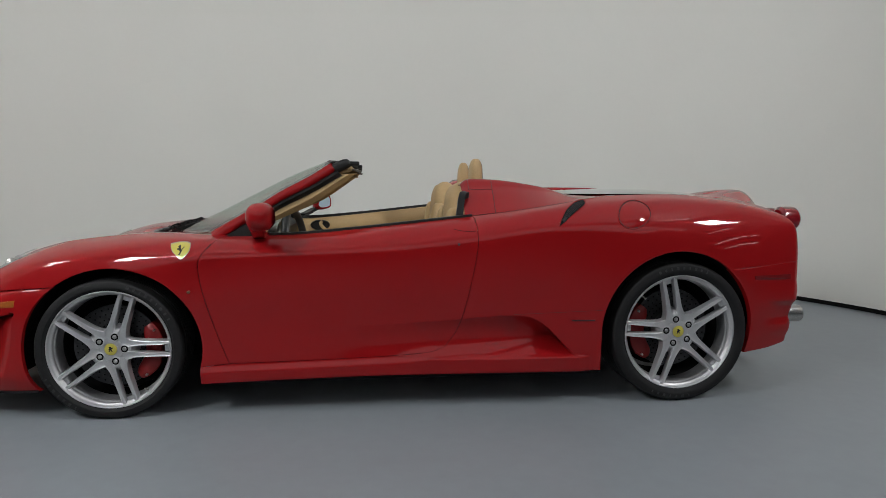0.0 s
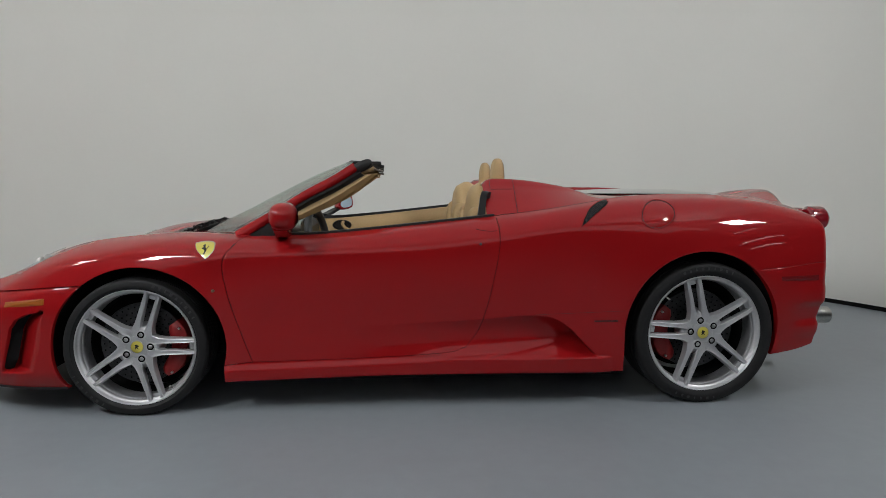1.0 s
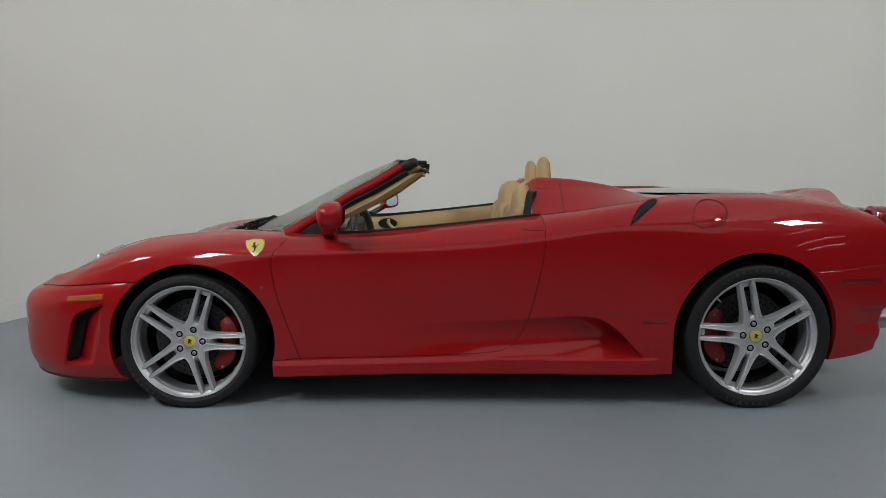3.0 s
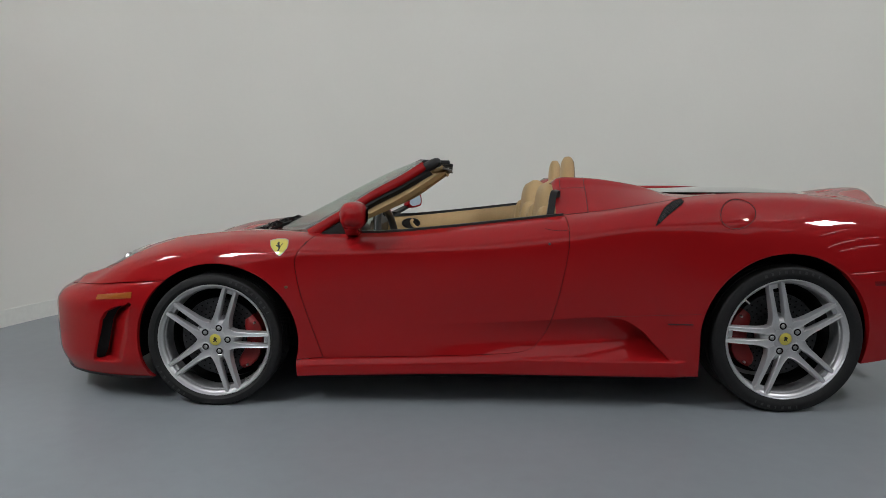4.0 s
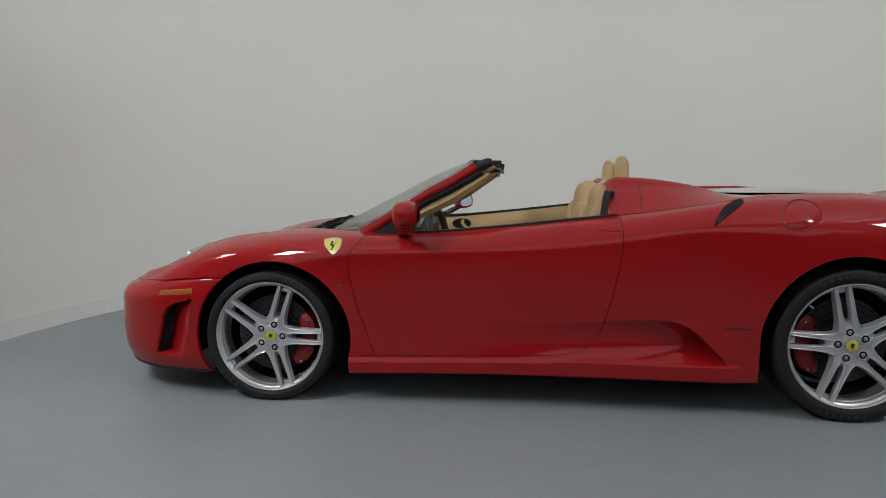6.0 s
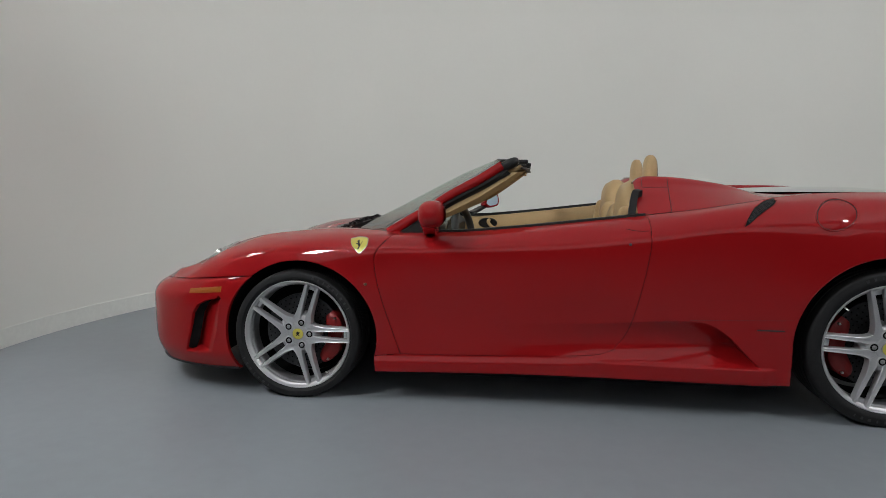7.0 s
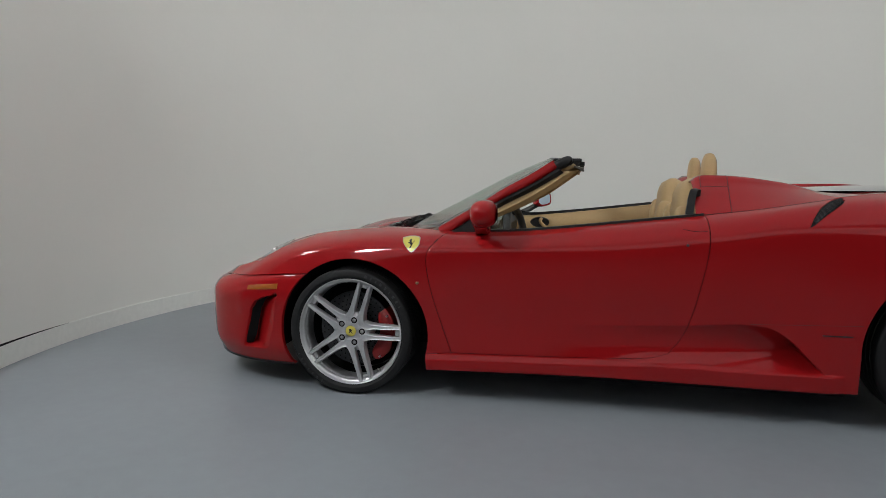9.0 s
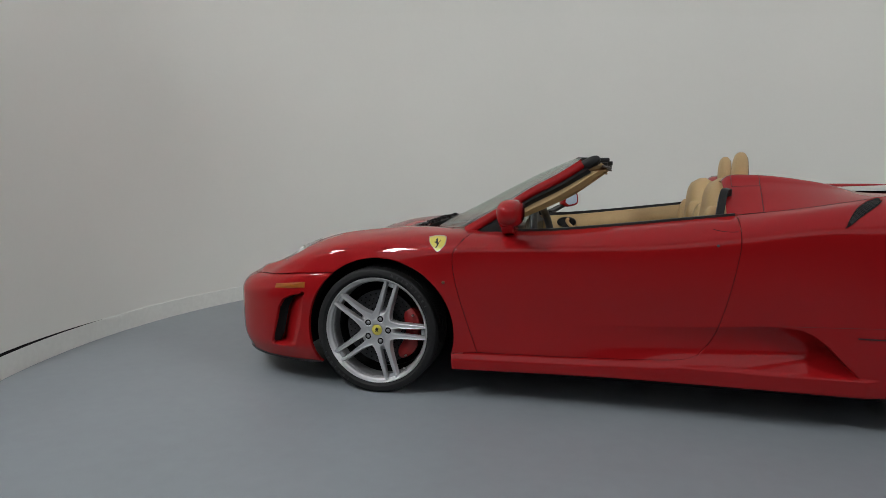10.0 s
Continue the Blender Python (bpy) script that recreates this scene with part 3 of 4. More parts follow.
# ---- upper body ----
def top_half(u0, u1, n, middle, bend, m=40, pace=None):
    """Half of a bonnet or deck between the crown line and the middle line (x, z)."""
    us = np.linspace(u0, u1, n)
    O = surface(us, np.ones(n), carve=False)
    M = spline(middle, n)
    if pace:
        w = pchip(pace[0], pace[1], np.linspace(0, 1, n)) * (n - 1)
        M = np.stack([np.interp(w, np.arange(n), M[:, k]) for k in (0, 1)], 1)
    t = np.linspace(0, 1, m)
    P = np.zeros((n, m, 3))
    for k, mid in ((0, M[:, 0]), (1, np.zeros(n))):
        P[..., k] = O[:, k, None] * (1 - t) + mid[:, None] * t
    P[..., 2] = O[:, 2, None] + (M[:, 1] - O[:, 2])[:, None] * bend(t)[None]
    return P


nose = surface(np.array([-1.75]), np.array([1.0]), carve=False)[0]
hood = top_half(-1.75, .478, 120, [(nose[0], nose[2]), (-.6, .60), (-.3, .69), (0, .765), (.06, .775)], lambda t: step(0, 1, t))
hood_mesh = sheet(hood, flip=True)
part("bonnet", welded(join(hood_mesh, mirrored(hood_mesh))), RED, car)
deck = top_half(2.17, 4.2, 110, [(2.17, .970), (2.6, .966), (2.95, .966), (3.18, .978), (3.34, 1.012), (3.41, 1.017), (3.46, .995), (3.485, .93), (3.45, .88)], lambda t: 1 - (1 - t) ** 2.1, pace=((0, .4, .5, .655, .8, 1), (0, .56, .68, .84, .93, 1)))
deck_mesh = sheet(deck, flip=True)
part("rear_deck", welded(join(deck_mesh, mirrored(deck_mesh))), RED, car)


# ---- buttresses behind the seats ----
def buttress_grid():
    xs = np.linspace(1.592, 2.42, 70)
    O = surface(xs, np.ones(len(xs)), carve=False)
    top = pchip([1.592, 1.615, 1.655, 1.75, 1.976, 2.193, 2.32, 2.42], [1.036, 1.058, 1.066, 1.063, 1.034, .985, .981, .986], xs)
    fold = pchip([1.592, 1.72, 2.0, 2.2, 2.42], [.992, .993, .987, .980, .990], xs)
    rows = []
    for i, x in enumerate(xs):
        wo, zo = -O[i, 1], O[i, 2]
        k = step(2.42, 2.05, x)
        ctrl = np.array([(wo, zo), (wo - .045 * k - .02, zo + (fold[i] - zo) * .47), (wo - .09 * k - .045, fold[i]), (wo - .145 * k - .06, fold[i] + (top[i] - fold[i]) * .60),
                         (.565, top[i] - .004), (.50, top[i]), (.40, top[i] - .012 * k), (.30, top[i] - .05 * k), (.20, .972 + .012 * (1 - k)), (.0, .968 + .016 * (1 - k))])
        side, roof = spline(ctrl[:3], 30), spline(ctrl[2:], 60)  # a crease where they meet
        line = np.vstack([side, roof[1:]])
        far = np.r_[0, np.cumsum(np.linalg.norm(np.diff(line, axis=0), axis=1))]
        line = np.stack([np.interp(np.linspace(0, far[-1], 44), far, line[:, q]) for q in (0, 1)], 1)
        lean = -.020 * (1 - np.linspace(0, 1, 44)) ** 1.5 * step(1.85, 1.60, x)
        rows.append(np.stack([x + lean, -line[:, 0], line[:, 1]], 1))
    return np.array(rows)


BUTT = buttress_grid()
front_face = np.stack([BUTT[0], BUTT[0] * (1, .97, 1) + (.03, 0, -.02)], 1)
low_edge = BUTT[0] * (1, 1, 0) + np.array([.05, 0, .80])
front_face = np.concatenate([front_face, low_edge[:, None]], 1)
butt_mesh = join(sheet(BUTT, flip=True), sheet(front_face))
far_side = [(q[0] + .075 * float(step(1.85, 1.60, q[0])), q[1], q[2]) for q in butt_mesh[0]], butt_mesh[1]
part("roof_cover", welded(join(butt_mesh, mirrored(far_side))), RED, car, "glossy red buttressed cover behind the seats")


def on_buttress(x, f):
    i = np.interp(x, [1.592, 2.42], [0, 69])
    a, j = int(min(i, 68)), f * 43
    b = int(min(j, 42))
    p, q = i - a, j - b
    return (BUTT[a, b] * (1 - p) + BUTT[a + 1, b] * p) * (1 - q) + (BUTT[a, b + 1] * (1 - p) + BUTT[a + 1, b + 1] * p) * q


def joint(points, r=0.0015):
    """A thin dark joint line laid into a panel."""
    p = np.asarray(points, float)
    return tube(p, r, 6)


# body red darkened in colour for the shade inside the joints
GAP = material("shaded_red_in_panel_gaps", (.050, .0030, .0035), .5, grain=.1, scale=60)
seam_a = [on_buttress(1.728 + .02 * s, s * .48) + np.array([0, -.0005, 0]) for s in np.linspace(0, 1, 24)]
seam_b = [on_buttress(1.626 + .006 * s, .24 + s * .24) for s in np.linspace(0, 1, 14)]
seam_c = [on_buttress(x, .235) for x in np.linspace(1.628, 1.735, 10)]
for seam in (seam_a, seam_b, seam_c):
    part("panel_joint", joint(seam), GAP, car)
    part("panel_joint", mirrored(joint(np.array(seam) + np.array([.07, 0, 0]))), GAP, car)
crown_seam = surface(np.linspace(1.60, 2.14, 50), np.ones(50), .0005, carve=False)
part("panel_joint", joint(crown_seam, .0015), GAP, car)
part("panel_joint", mirrored(joint(crown_seam, .0015)), GAP, car)
lower_seam = on_flank(spline([(1.785, .440), (1.90, .4445), (2.02, .4495), (2.204, .458)], 40))
part("panel_joint", joint(surface(lower_seam[:, 0], lower_seam[:, 1], -.0004, carve=False), .0009), GAP, car)
part("panel_joint", mirrored(joint(surface(lower_seam[:, 0], lower_seam[:, 1], -.0004, carve=False), .0009)), GAP, car)
# dark backing behind the panel joints
for pts, inside in ((along(DOOR_FRONT, 40), .009), (along(DOOR_REAR, 40), .009), (along(DOOR_LOW, 60), .009), (fseam, .017), (rseam, .011)):
    path = surface(pts[:, 0], pts[:, 1], -inside)
    part("joint_seal", tube(path, .0065, 6), DARK, car)
    part("joint_seal", mirrored(tube(path, .0065, 6)), DARK, car)

# seal along the window ledge, and the upright black seal at the rear of the opening
us = np.linspace(.50, 1.60, 60)
ledge = surface(us, np.ones(60), carve=False)
strip = sweep(ledge + np.array([0, .010, .003]), [(-.016, -.012), (.016, -.012), (.014, .006), (-.012, .007)])
part("window_seal", strip, BLACK, car, "black rubber window seal")
part("window_seal", mirrored(strip), BLACK, car, "black rubber window seal")
post = sweep(spline([(1.546, -.755, .872), (1.556, -.735, .93), (1.568, -.71, .980), (1.592, -.69, .988)], 20), [(-.016, -.015), (.014, -.015), (.014, .017), (-.016, .017)], up=(1, 0, 0))
part("window_seal", post, BLACK, car)

# ---- windscreen, pillars and header ----
PTOP = np.array([(.400, -.745, .812), (.439, -.740, .837), (.600, -.690, .932), (.705, -.660, 1.000), (.837, -.610, 1.074), (.933, -.570, 1.138)])
PLOW = np.array([(.420, -.775, .785), (.459, -.760, .796), (.602, -.710, .890), (.707, -.680, .957), (.839, -.630, 1.027), (.958, -.580, 1.103)])
SEAL = np.array([(.47, -.772, .780), (.515, -.757, .792), (.60, -.715, .853), (.706, -.675, .921), (.839, -.625, .990), (.987, -.575, 1.078)])
TRIM = np.array([(.47, -.745, .765), (.60, -.69, .826), (.702, -.645, .868), (.836, -.595, .932), (.974, -.550, 1.026), (1.062, -.515, 1.090)])
pt, pl, se, tr = (spline(p, 50) for p in (PTOP, PLOW, SEAL, TRIM))
mid_p = (pt + pl) / 2 + np.array([-.006, -.012, .006])
inner = pt + np.array([.03, .05, -.02])


def strip_between(*lines):
    P = np.stack(lines, 1)
    return sheet(P, flip=True)


pillar = strip_between(inner, pt, (pt * 2 + mid_p) / 3 + (-.002, -.006, .002), mid_p, (pl * 2 + mid_p) / 3 + (-.002, -.005, 0), pl, pl + np.array([.012, .02, .0]))
frame_seal = strip_between(pl + np.array([.004, .012, .002]), (pl + se) / 2 + np.array([0, -.008, 0]), se, se + np.array([.01, .025, .0]))
se, tr = se[16:], tr[16:]
trim = strip_between(se + np.array([.0, .014, .004]), (se + tr) / 2 + np.array([0, -.012, 0]), tr, tr + np.array([.0, .03, .01]), tr + np.array([-.03, .05, .035]))
for name, data, mat, label in (("windscreen_pillar", pillar, RED, ""), ("pillar_seal", frame_seal, BLACK, "black rubber pillar seal"), ("pillar_trim", trim, TAN, "tan leather pillar trim")):
    part(name, data, mat, car, label)
    part(name, mirrored(data), mat, car, label)

# glass, bowed across and along
rows = []
for s in np.linspace(0, 1, 30):
    e = pt[int(round(s * 49))]
    m = spline([(.07, .765), (.292, .869), (.497, .976), (.71, 1.084), (.885, 1.156)], 30)[int(round(s * 29))]
    t = np.linspace(-1, 1, 41)
    x = m[0] + (e[0] - m[0]) * np.abs(t) ** 2.2
    z = m[1] + (e[2] - m[1]) * np.abs(t) ** 2.2
    rows.append(np.stack([x, -e[1] * t, z], 1))
SCREEN = np.array(rows)
inner_screen = SCREEN + np.array([.004, 0, -.004])
pane = join(sheet(SCREEN, flip=True), sheet(inner_screen))
windscreen = part("windscreen", pane, GLASS, car, "raked clear windscreen glass")
windscreen.visible_shadow = False
near_edge, far_edge = SCREEN[:, 0] * .6 + SCREEN[:, 1] * .4, SCREEN[:, -1] * .6 + SCREEN[:, -2] * .4
part("screen_edge_band", sheet(np.stack([SCREEN[:, 0] + np.array([-.003, -.004, .003]), near_edge + np.array([-.003, 0, .003])], 1)), BLACK, car)
part("screen_edge_band", sheet(np.stack([SCREEN[:, -1] + np.array([-.003, .004, .003]), far_edge + np.array([-.003, 0, .003])], 1), flip=True), BLACK, car)

# header rail over the screen with its catches
head_path = SCREEN[-1][1:-1] + np.array([.045, 0, -.005])
sec = [(-.050, -.020), (-.052, .0), (-.03, .012), (.02, .010), (.050, .0), (.055, -.016), (.03, -.028), (-.02, -.030)]
part("header_rail", sweep(head_path, sec), BLACK, car, "black windscreen header rail")
part("header_trim", sweep(head_path[1:-1] + np.array([.030, 0, -.036]), [(-.040, -.010), (-.040, .008), (.03, .008), (.042, -.002), (.0, -.013)]), TAN, car, "tan leather header trim")
for sg in (-1, 1):
    # rounded corner cap of the screen frame, with the hood's locating bracket under it
    part("header_cap", moved(superbox(0, 0, 0, .058, .030, .026, 2.6, 32, 20), pose(.975, sg * .555, 1.120, 0, -27, 0)), BLACK, car, "black rubber corner cap")
    part("hood_bracket", moved(rounded_box(0, 0, 0, .050, .040, .012, .004, 2), pose(1.060, sg * .50, 1.102, 0, 14, 0)), BRACKET, car, "grey metal bracket of the hood")
for y in (-.44, .44):
    cx = 1.045 if y < 0 else 1.04
    part("roof_catch", join(rounded_box(cx, y, 1.138, .055, .07, .022, .006, 2), rounded_box(cx + .03, y, 1.122, .025, .045, .02, .004, 2)), BLACK, car)
    part("sun_visor", moved(rounded_box(0, 0, 0, .11, .30, .014, .006, 3), pose(1.005, y * .72, 1.092, 0, 18, 0)), TAN, car)
# cowl and wipers
cowl = np.stack([SCREEN[0] + np.array([.03, 0, -.012]), SCREEN[0] + np.array([-.05, 0, .000]), SCREEN[0] + np.array([-.105, 0, .012]), SCREEN[0] + np.array([-.112, 0, -.01])], 1)
part("cowl_panel", sheet(cowl[7:-7]), BLACK, car, "black plastic cowl under the windscreen")
for n, (y0, lift) in enumerate(((-.28, 0.004), (.02, .006))):
    # an arm and its blade, folded down before the glass
    arm = spline([(.040 - .02 * n, y0, .768 + lift), (.058 - .02 * n, y0 + .08, .783 + lift), (.085 - .01 * n, y0 + .17, .797 + lift), (.118, y0 + .26, .806 + lift)], 16)
    wiper = part("wiper", sweep(arm, [(-.008, -.006), (.008, -.006), (.006, .006), (-.006, .006)]), BLACK, car, "black windscreen wiper")
    part("wiper_blade", sweep(arm + np.array([.030, -.03, -.014]), [(-.005, -.010), (.005, -.010), (.004, .008), (-.004, .008)]), DARK, wiper)
    for k in (2, 4, 6, 8, 10, 13):
        q = arm[k]
        part("wiper_link", moved(rounded_box(0, 0, 0, .020 + .008 * (k % 3), .018, .012 + .003 * (k % 4), .004, 2), pose(q[0] + .014 - .006 * (k % 3), q[1], q[2] + .002 * (k % 5), 14 * k, 15 - 9 * (k % 4), 25 + 12 * k)), BLACK, wiper)
    hose = spline([arm[1] + (.02, 0, .006), arm[5] + (.012, 0, .016), arm[9] + (.02, 0, .010), arm[13] + (.008, 0, .014)], 24)
    part("washer_hose", tube(hose, .0035, 6), DARK, wiper)
    part("wiper_pivot", moved(lathe([(.0, -.022), (.014, -.020), (.018, -.006), (.018, .02)], 20), pose(arm[0][0], arm[0][1], arm[0][2] - .008, -90)), DARK, wiper)

# ---- cabin ----
tub = join(rounded_box(1.10, 0, .20, 1.20, 1.50, .04, .0), rounded_box(.50, 0, .45, .05, 1.46, .55, .0), rounded_box(1.72, 0, .55, .05, 1.46, .74, .0))
part("cabin_tub", tub, DARK, car, smooth=False)
far_panel = []
for x in np.linspace(.55, 1.60, 40):
    zt = float(np.interp(x, [.46, .72, .98, 1.38, 1.6], [.788, .795, .82, .864, .889]))
    far_panel.append([(x, .785, zt - .004), (x, .755, zt - .010), (x, .735, zt - .04), (x, .725, zt - .10), (x, .74, zt - .16), (x, .73, .45), (x, .74, .24)])
far_panel = np.array(far_panel)
dp = sheet(far_panel)
door_trim = part("door_trim", dp, TAN, car, "tan leather inner door panel")
near_trim = part("door_trim", mirrored(dp), TAN, car, "tan leather inner door panel")
# oval speaker and pull handle of the doors
for sgn, owner in ((1, door_trim), (-1, near_trim)):
    ov = lathe([(.0, .0), (.050, .0), (.060, -.010), (.066, -.004), (.066, .006)], 40)
    flat = Matrix.Translation((.79, sgn * .722, .745)) @ Matrix.Diagonal((1, sgn, .56, 1))
    part("speaker_ring", moved(ov, flat), BLACK, owner, "black oval speaker surround")
    grip = spline([(.80, sgn * .715, .768), (.795, sgn * .685, .755), (.815, sgn * .680, .728), (.845, sgn * .69, .705), (.85, sgn * .725, .69)], 20)
    part("pull_handle", sweep(grip, ring_section(.011, 10), up=(0, 1, 0)), TAN, owner)

dash_rows = []
for y in np.linspace(-.70, .70, 41):
    hump = .035 * math.exp(-((y + .37) / .19) ** 2)
    dash_rows.append([(.28, y, .775), (.42, y, .800 + hump * .5), (.53, y, .812 + hump), (.60, y, .80 + hump * .9), (.635, y, .765 + hump * .4), (.63, y, .70), (.60, y, .60)])
part("dashboard", sheet(np.array(dash_rows)), BLACK, car, "black leather dashboard top")
part("dashboard_lower", sheet(np.array([[(.615, y, .69), (.665, y, .66), (.66, y, .52), (.56, y, .38)] for y in np.linspace(-.70, .70, 12)])), TAN, car)
for y, r in ((-.45, .040), (-.37, .052), (-.28, .040)):
    g = moved(lathe([(.0, .004), (r * .86, .004), (r * .9, -.014), (r, -.012), (r, .02)], 32), pose(.645, y, .805, 0, 0, 90) @ pose(0, 0, 0, 12))
    part("gauge", g, STEEL, car, "round instrument dial with a metal rim")
# steering wheel
a = np.linspace(0, 2 * np.pi, 49)
steer_m = pose(.742, -.37, .730, 0, 0, -8) @ pose(0, 0, 0, 0, -10)
rim = moved(sweep(np.stack([np.zeros(49), .178 * np.cos(a), .172 * np.sin(a)], 1), ring_section(.0205, 12), up=(1, 0, 0), caps=False), steer_m)
steering = part("steering_wheel", rim, WHEEL_LEATHER, car, "black leather three-spoke steering wheel")
part("steering_hub", moved(superbox(-.015, 0, 0, .028, .058, .055, 3), steer_m), BLACK, steering)
for ang in (0, 180, 270):
    s = moved(rounded_box(-.008, .115, 0, .012, .115, .034, .004, 2), steer_m @ pose(0, 0, 0, ang))
    part("steering_spoke", s, STEEL, steering)
part("steering_column", moved(tube([(-.03, 0, 0), (-.20, 0, -.01)], .035, 14), steer_m), BLACK, steering)
part("centre_tunnel", superbox(1.10, 0, .42, .58, .13, .20, 5), TAN, car)


def seat(y):
    """A bucket seat with its head rounded into the back."""
    rows = []
    for s in np.linspace(0, 1, 26):
        z = .36 + .69 * s
        w = float(np.interp(s, [0, .15, .45, .70, .84, .93, .98, 1.0], [.235, .245, .250, .225, .185, .150, .10, .03]))
        d = float(np.interp(s, [0, .3, .7, .9, .965, 1.0], [.095, .092, .086, .078, .058, .016]))
        x = 1.612 + .004 * s
        ring = []
        for q in np.linspace(0, 2 * np.pi, 36, endpoint=False):
            cq, sq = math.cos(q), math.sin(q)
            yy = w * np.sign(sq) * abs(sq) ** .55
            xx = d * np.sign(cq) * abs(cq) ** .75
            xx -= .035 * (abs(yy) / .25) ** 2.5 * (1 - s * .6)
            ring.append((x + xx, y + yy, z))
        rows.append(ring)
    back = part("seat", sheet(np.array(rows), wrap_v=True), TAN, car, "tan leather bucket seat")
    part("seat_cushion", superbox(1.30, y, .34, .27, .25, .09, 3.5), TAN, back)
    for k in (-1, 1):
        part("back_bolster", superbox(1.555, y + k * .19, .72, .055, .058, .20, 3), TAN, back)
        part("side_bolster", superbox(1.25, y + k * .22, .40, .24, .05, .08, 3), TAN, back)


seat(-.36)
seat(.36)


def roll_hoop(x, y):
    """A padded roll hoop: a slim upright covered in leather, rounded at its head."""
    hoop = part("roll_hoop", superbox(x, y, 1.040, .0345, .080, .135, 2.9, 40, 28), TAN, car, "tan leather padded roll hoop")
    a = np.linspace(0, 2 * np.pi, 40)
    edge = np.stack([x + .0262 + 0 * a, y + .062 * np.cos(a), 1.045 + .108 * np.sin(a)], 1)
    part("piping", tube(edge, .0035, 6), BLACK, hoop, "dark piping")


roll_hoop(1.692, -.36)
roll_hoop(1.735, .36)

# ---- door mirrors ----
def near_mirror():
    shell = part("door_mirror", superbox(.656, -.972, .893, .0590, .105, .0610, 2.55, 48, 32), RED, car, "red door mirror housing")
    stem = sweep(spline([(.628, -.80, .80), (.630, -.86, .810), (.636, -.93, .828), (.642, -1.0, .852)], 12), [(-.026, -.020), (.024, -.020), (.036, .0), (.034, .022), (-.034, .022), (-.036, .0)])
    part("mirror_stem", stem, RED, shell)
    gl = [(.0, -.060, -.038), (.0, .060, -.038), (.0, .064, .02), (.0, .050, .038), (.0, -.058, .036)]
    part("mirror_glass", ([tuple(pose(.7150, -.965, .893, 0, 0, 9) @ Vector(p)) for p in gl], [(0, 1, 2, 3, 4)]), MIRROR, shell, "blue-tinted mirror glass", smooth=False)


def far_mirror():
    """The mirror across the car, turned towards the driver, so that its glass shows."""
    m = pose(.806, .955, .902, 0, 0, -40) @ pose(0, 0, 0, 0, -9)  # local x: out of the glass, y: across
    rim = spline([(-.082, -.034), (-.060, .018), (-.01, .050), (.05, .047), (.068, .020), (.058, -.036), (.01, -.052), (-.05, -.054), (-.082, -.034)], 49)[:-1]
    rows = []
    for k, depth in ((.80, .002), (.90, .005), (1.02, .0), (1.06, -.012), (.98, -.035), (.85, -.058), (.55, -.072), (.02, -.076)):
        rows.append([(depth, p[0] * k, p[1] * k) for p in rim])
    shell = part("door_mirror", moved(sheet(np.array(rows), wrap_v=True, flip=True), m), RED, car, "red door mirror housing")
    part("mirror_glass", moved(([(.003, p[0] * .82, p[1] * .80) for p in rim], [tuple(range(48))]), m), MIRROR, shell, "blue-tinted mirror glass", smooth=False)
    stem = sweep(spline([(.66, .80, .81), (.69, .87, .822), (.73, .93, .844), (.765, .965, .86)], 12), [(-.024, -.010), (.024, -.010), (.024, .010), (-.024, .010)])
    part("mirror_stem", stem, BLACK, shell)


near_mirror()
far_mirror()
# black corner piece that carries the mirror
for data in (([(.47, -.795, .792), (.60, -.795, .868), (.615, -.80, .796), (.47, -.775, .792), (.60, -.775, .868), (.615, -.78, .796)], [(0, 2, 1), (3, 4, 5), (0, 1, 4, 3), (1, 2, 5, 4), (2, 0, 3, 5)]),):
    part("mirror_corner", data, BLACK, car, smooth=False)
    part("mirror_corner", mirrored(data), BLACK, car, smooth=False)


# ---- wheels ----
BARREL = material("darker_barrel_paint", (0.40, 0.40, 0.405), 0.38, 0.7, grain=0.12, scale=60, stain=0.1, stain_scale=9)
NUT = material("nut_steel", (0.36, 0.36, 0.36), 0.42, 0.9, grain=0.2, scale=200)


def spoke(ang, side):
    """One arm of a twin spoke, from the hub to the rim, facing -y: a shallow face between two raised edges, filleted into its neighbours."""
    rows = []
    for x in np.r_[np.linspace(.030, .110, 20), np.linspace(.110, .2475, 18)[1:]]:
        s = (x - .030) / .2175
        gi = float(np.interp(x, [.03, .078, .112, .2475], [.0085, .0085, .0132, .0180]))
        go = float(np.interp(x, [.03, .060, .068, .075, .085, .100, .125, .2475], [.0600, .0530, .0505, .0470, .0432, .0400, .0376, .0352]))
        cut = x * math.tan(radians(36))
        y = .019 - .006 * math.sin(math.pi * s) - .015 * s ** 1.7
        deep = y + .036 - .012 * s
        sec = [(gi - .001, deep), (gi, y + .0065), (gi + .0014, y + .0008), (gi + .0030, y - .0004), (gi + .0052, y + .0010), ((gi + go) / 2, y + .0014),
               (go - .0056, y + .0010), (go - .0034, y - .0006), (go - .0016, y + .0006), (go, y + .0070), (go + .004, deep)]
        rows.append([(x, b, side * min(a, cut)) for a, b in sec])
    v, f = sheet(np.array(rows), wrap_v=True, flip=side < 0)
    f.append(tuple(range(11)))
    c, n = math.cos(radians(ang)), math.sin(radians(ang))
    return [(p[0] * c - p[2] * n, p[1], p[0] * n + p[2] * c) for p in v], f


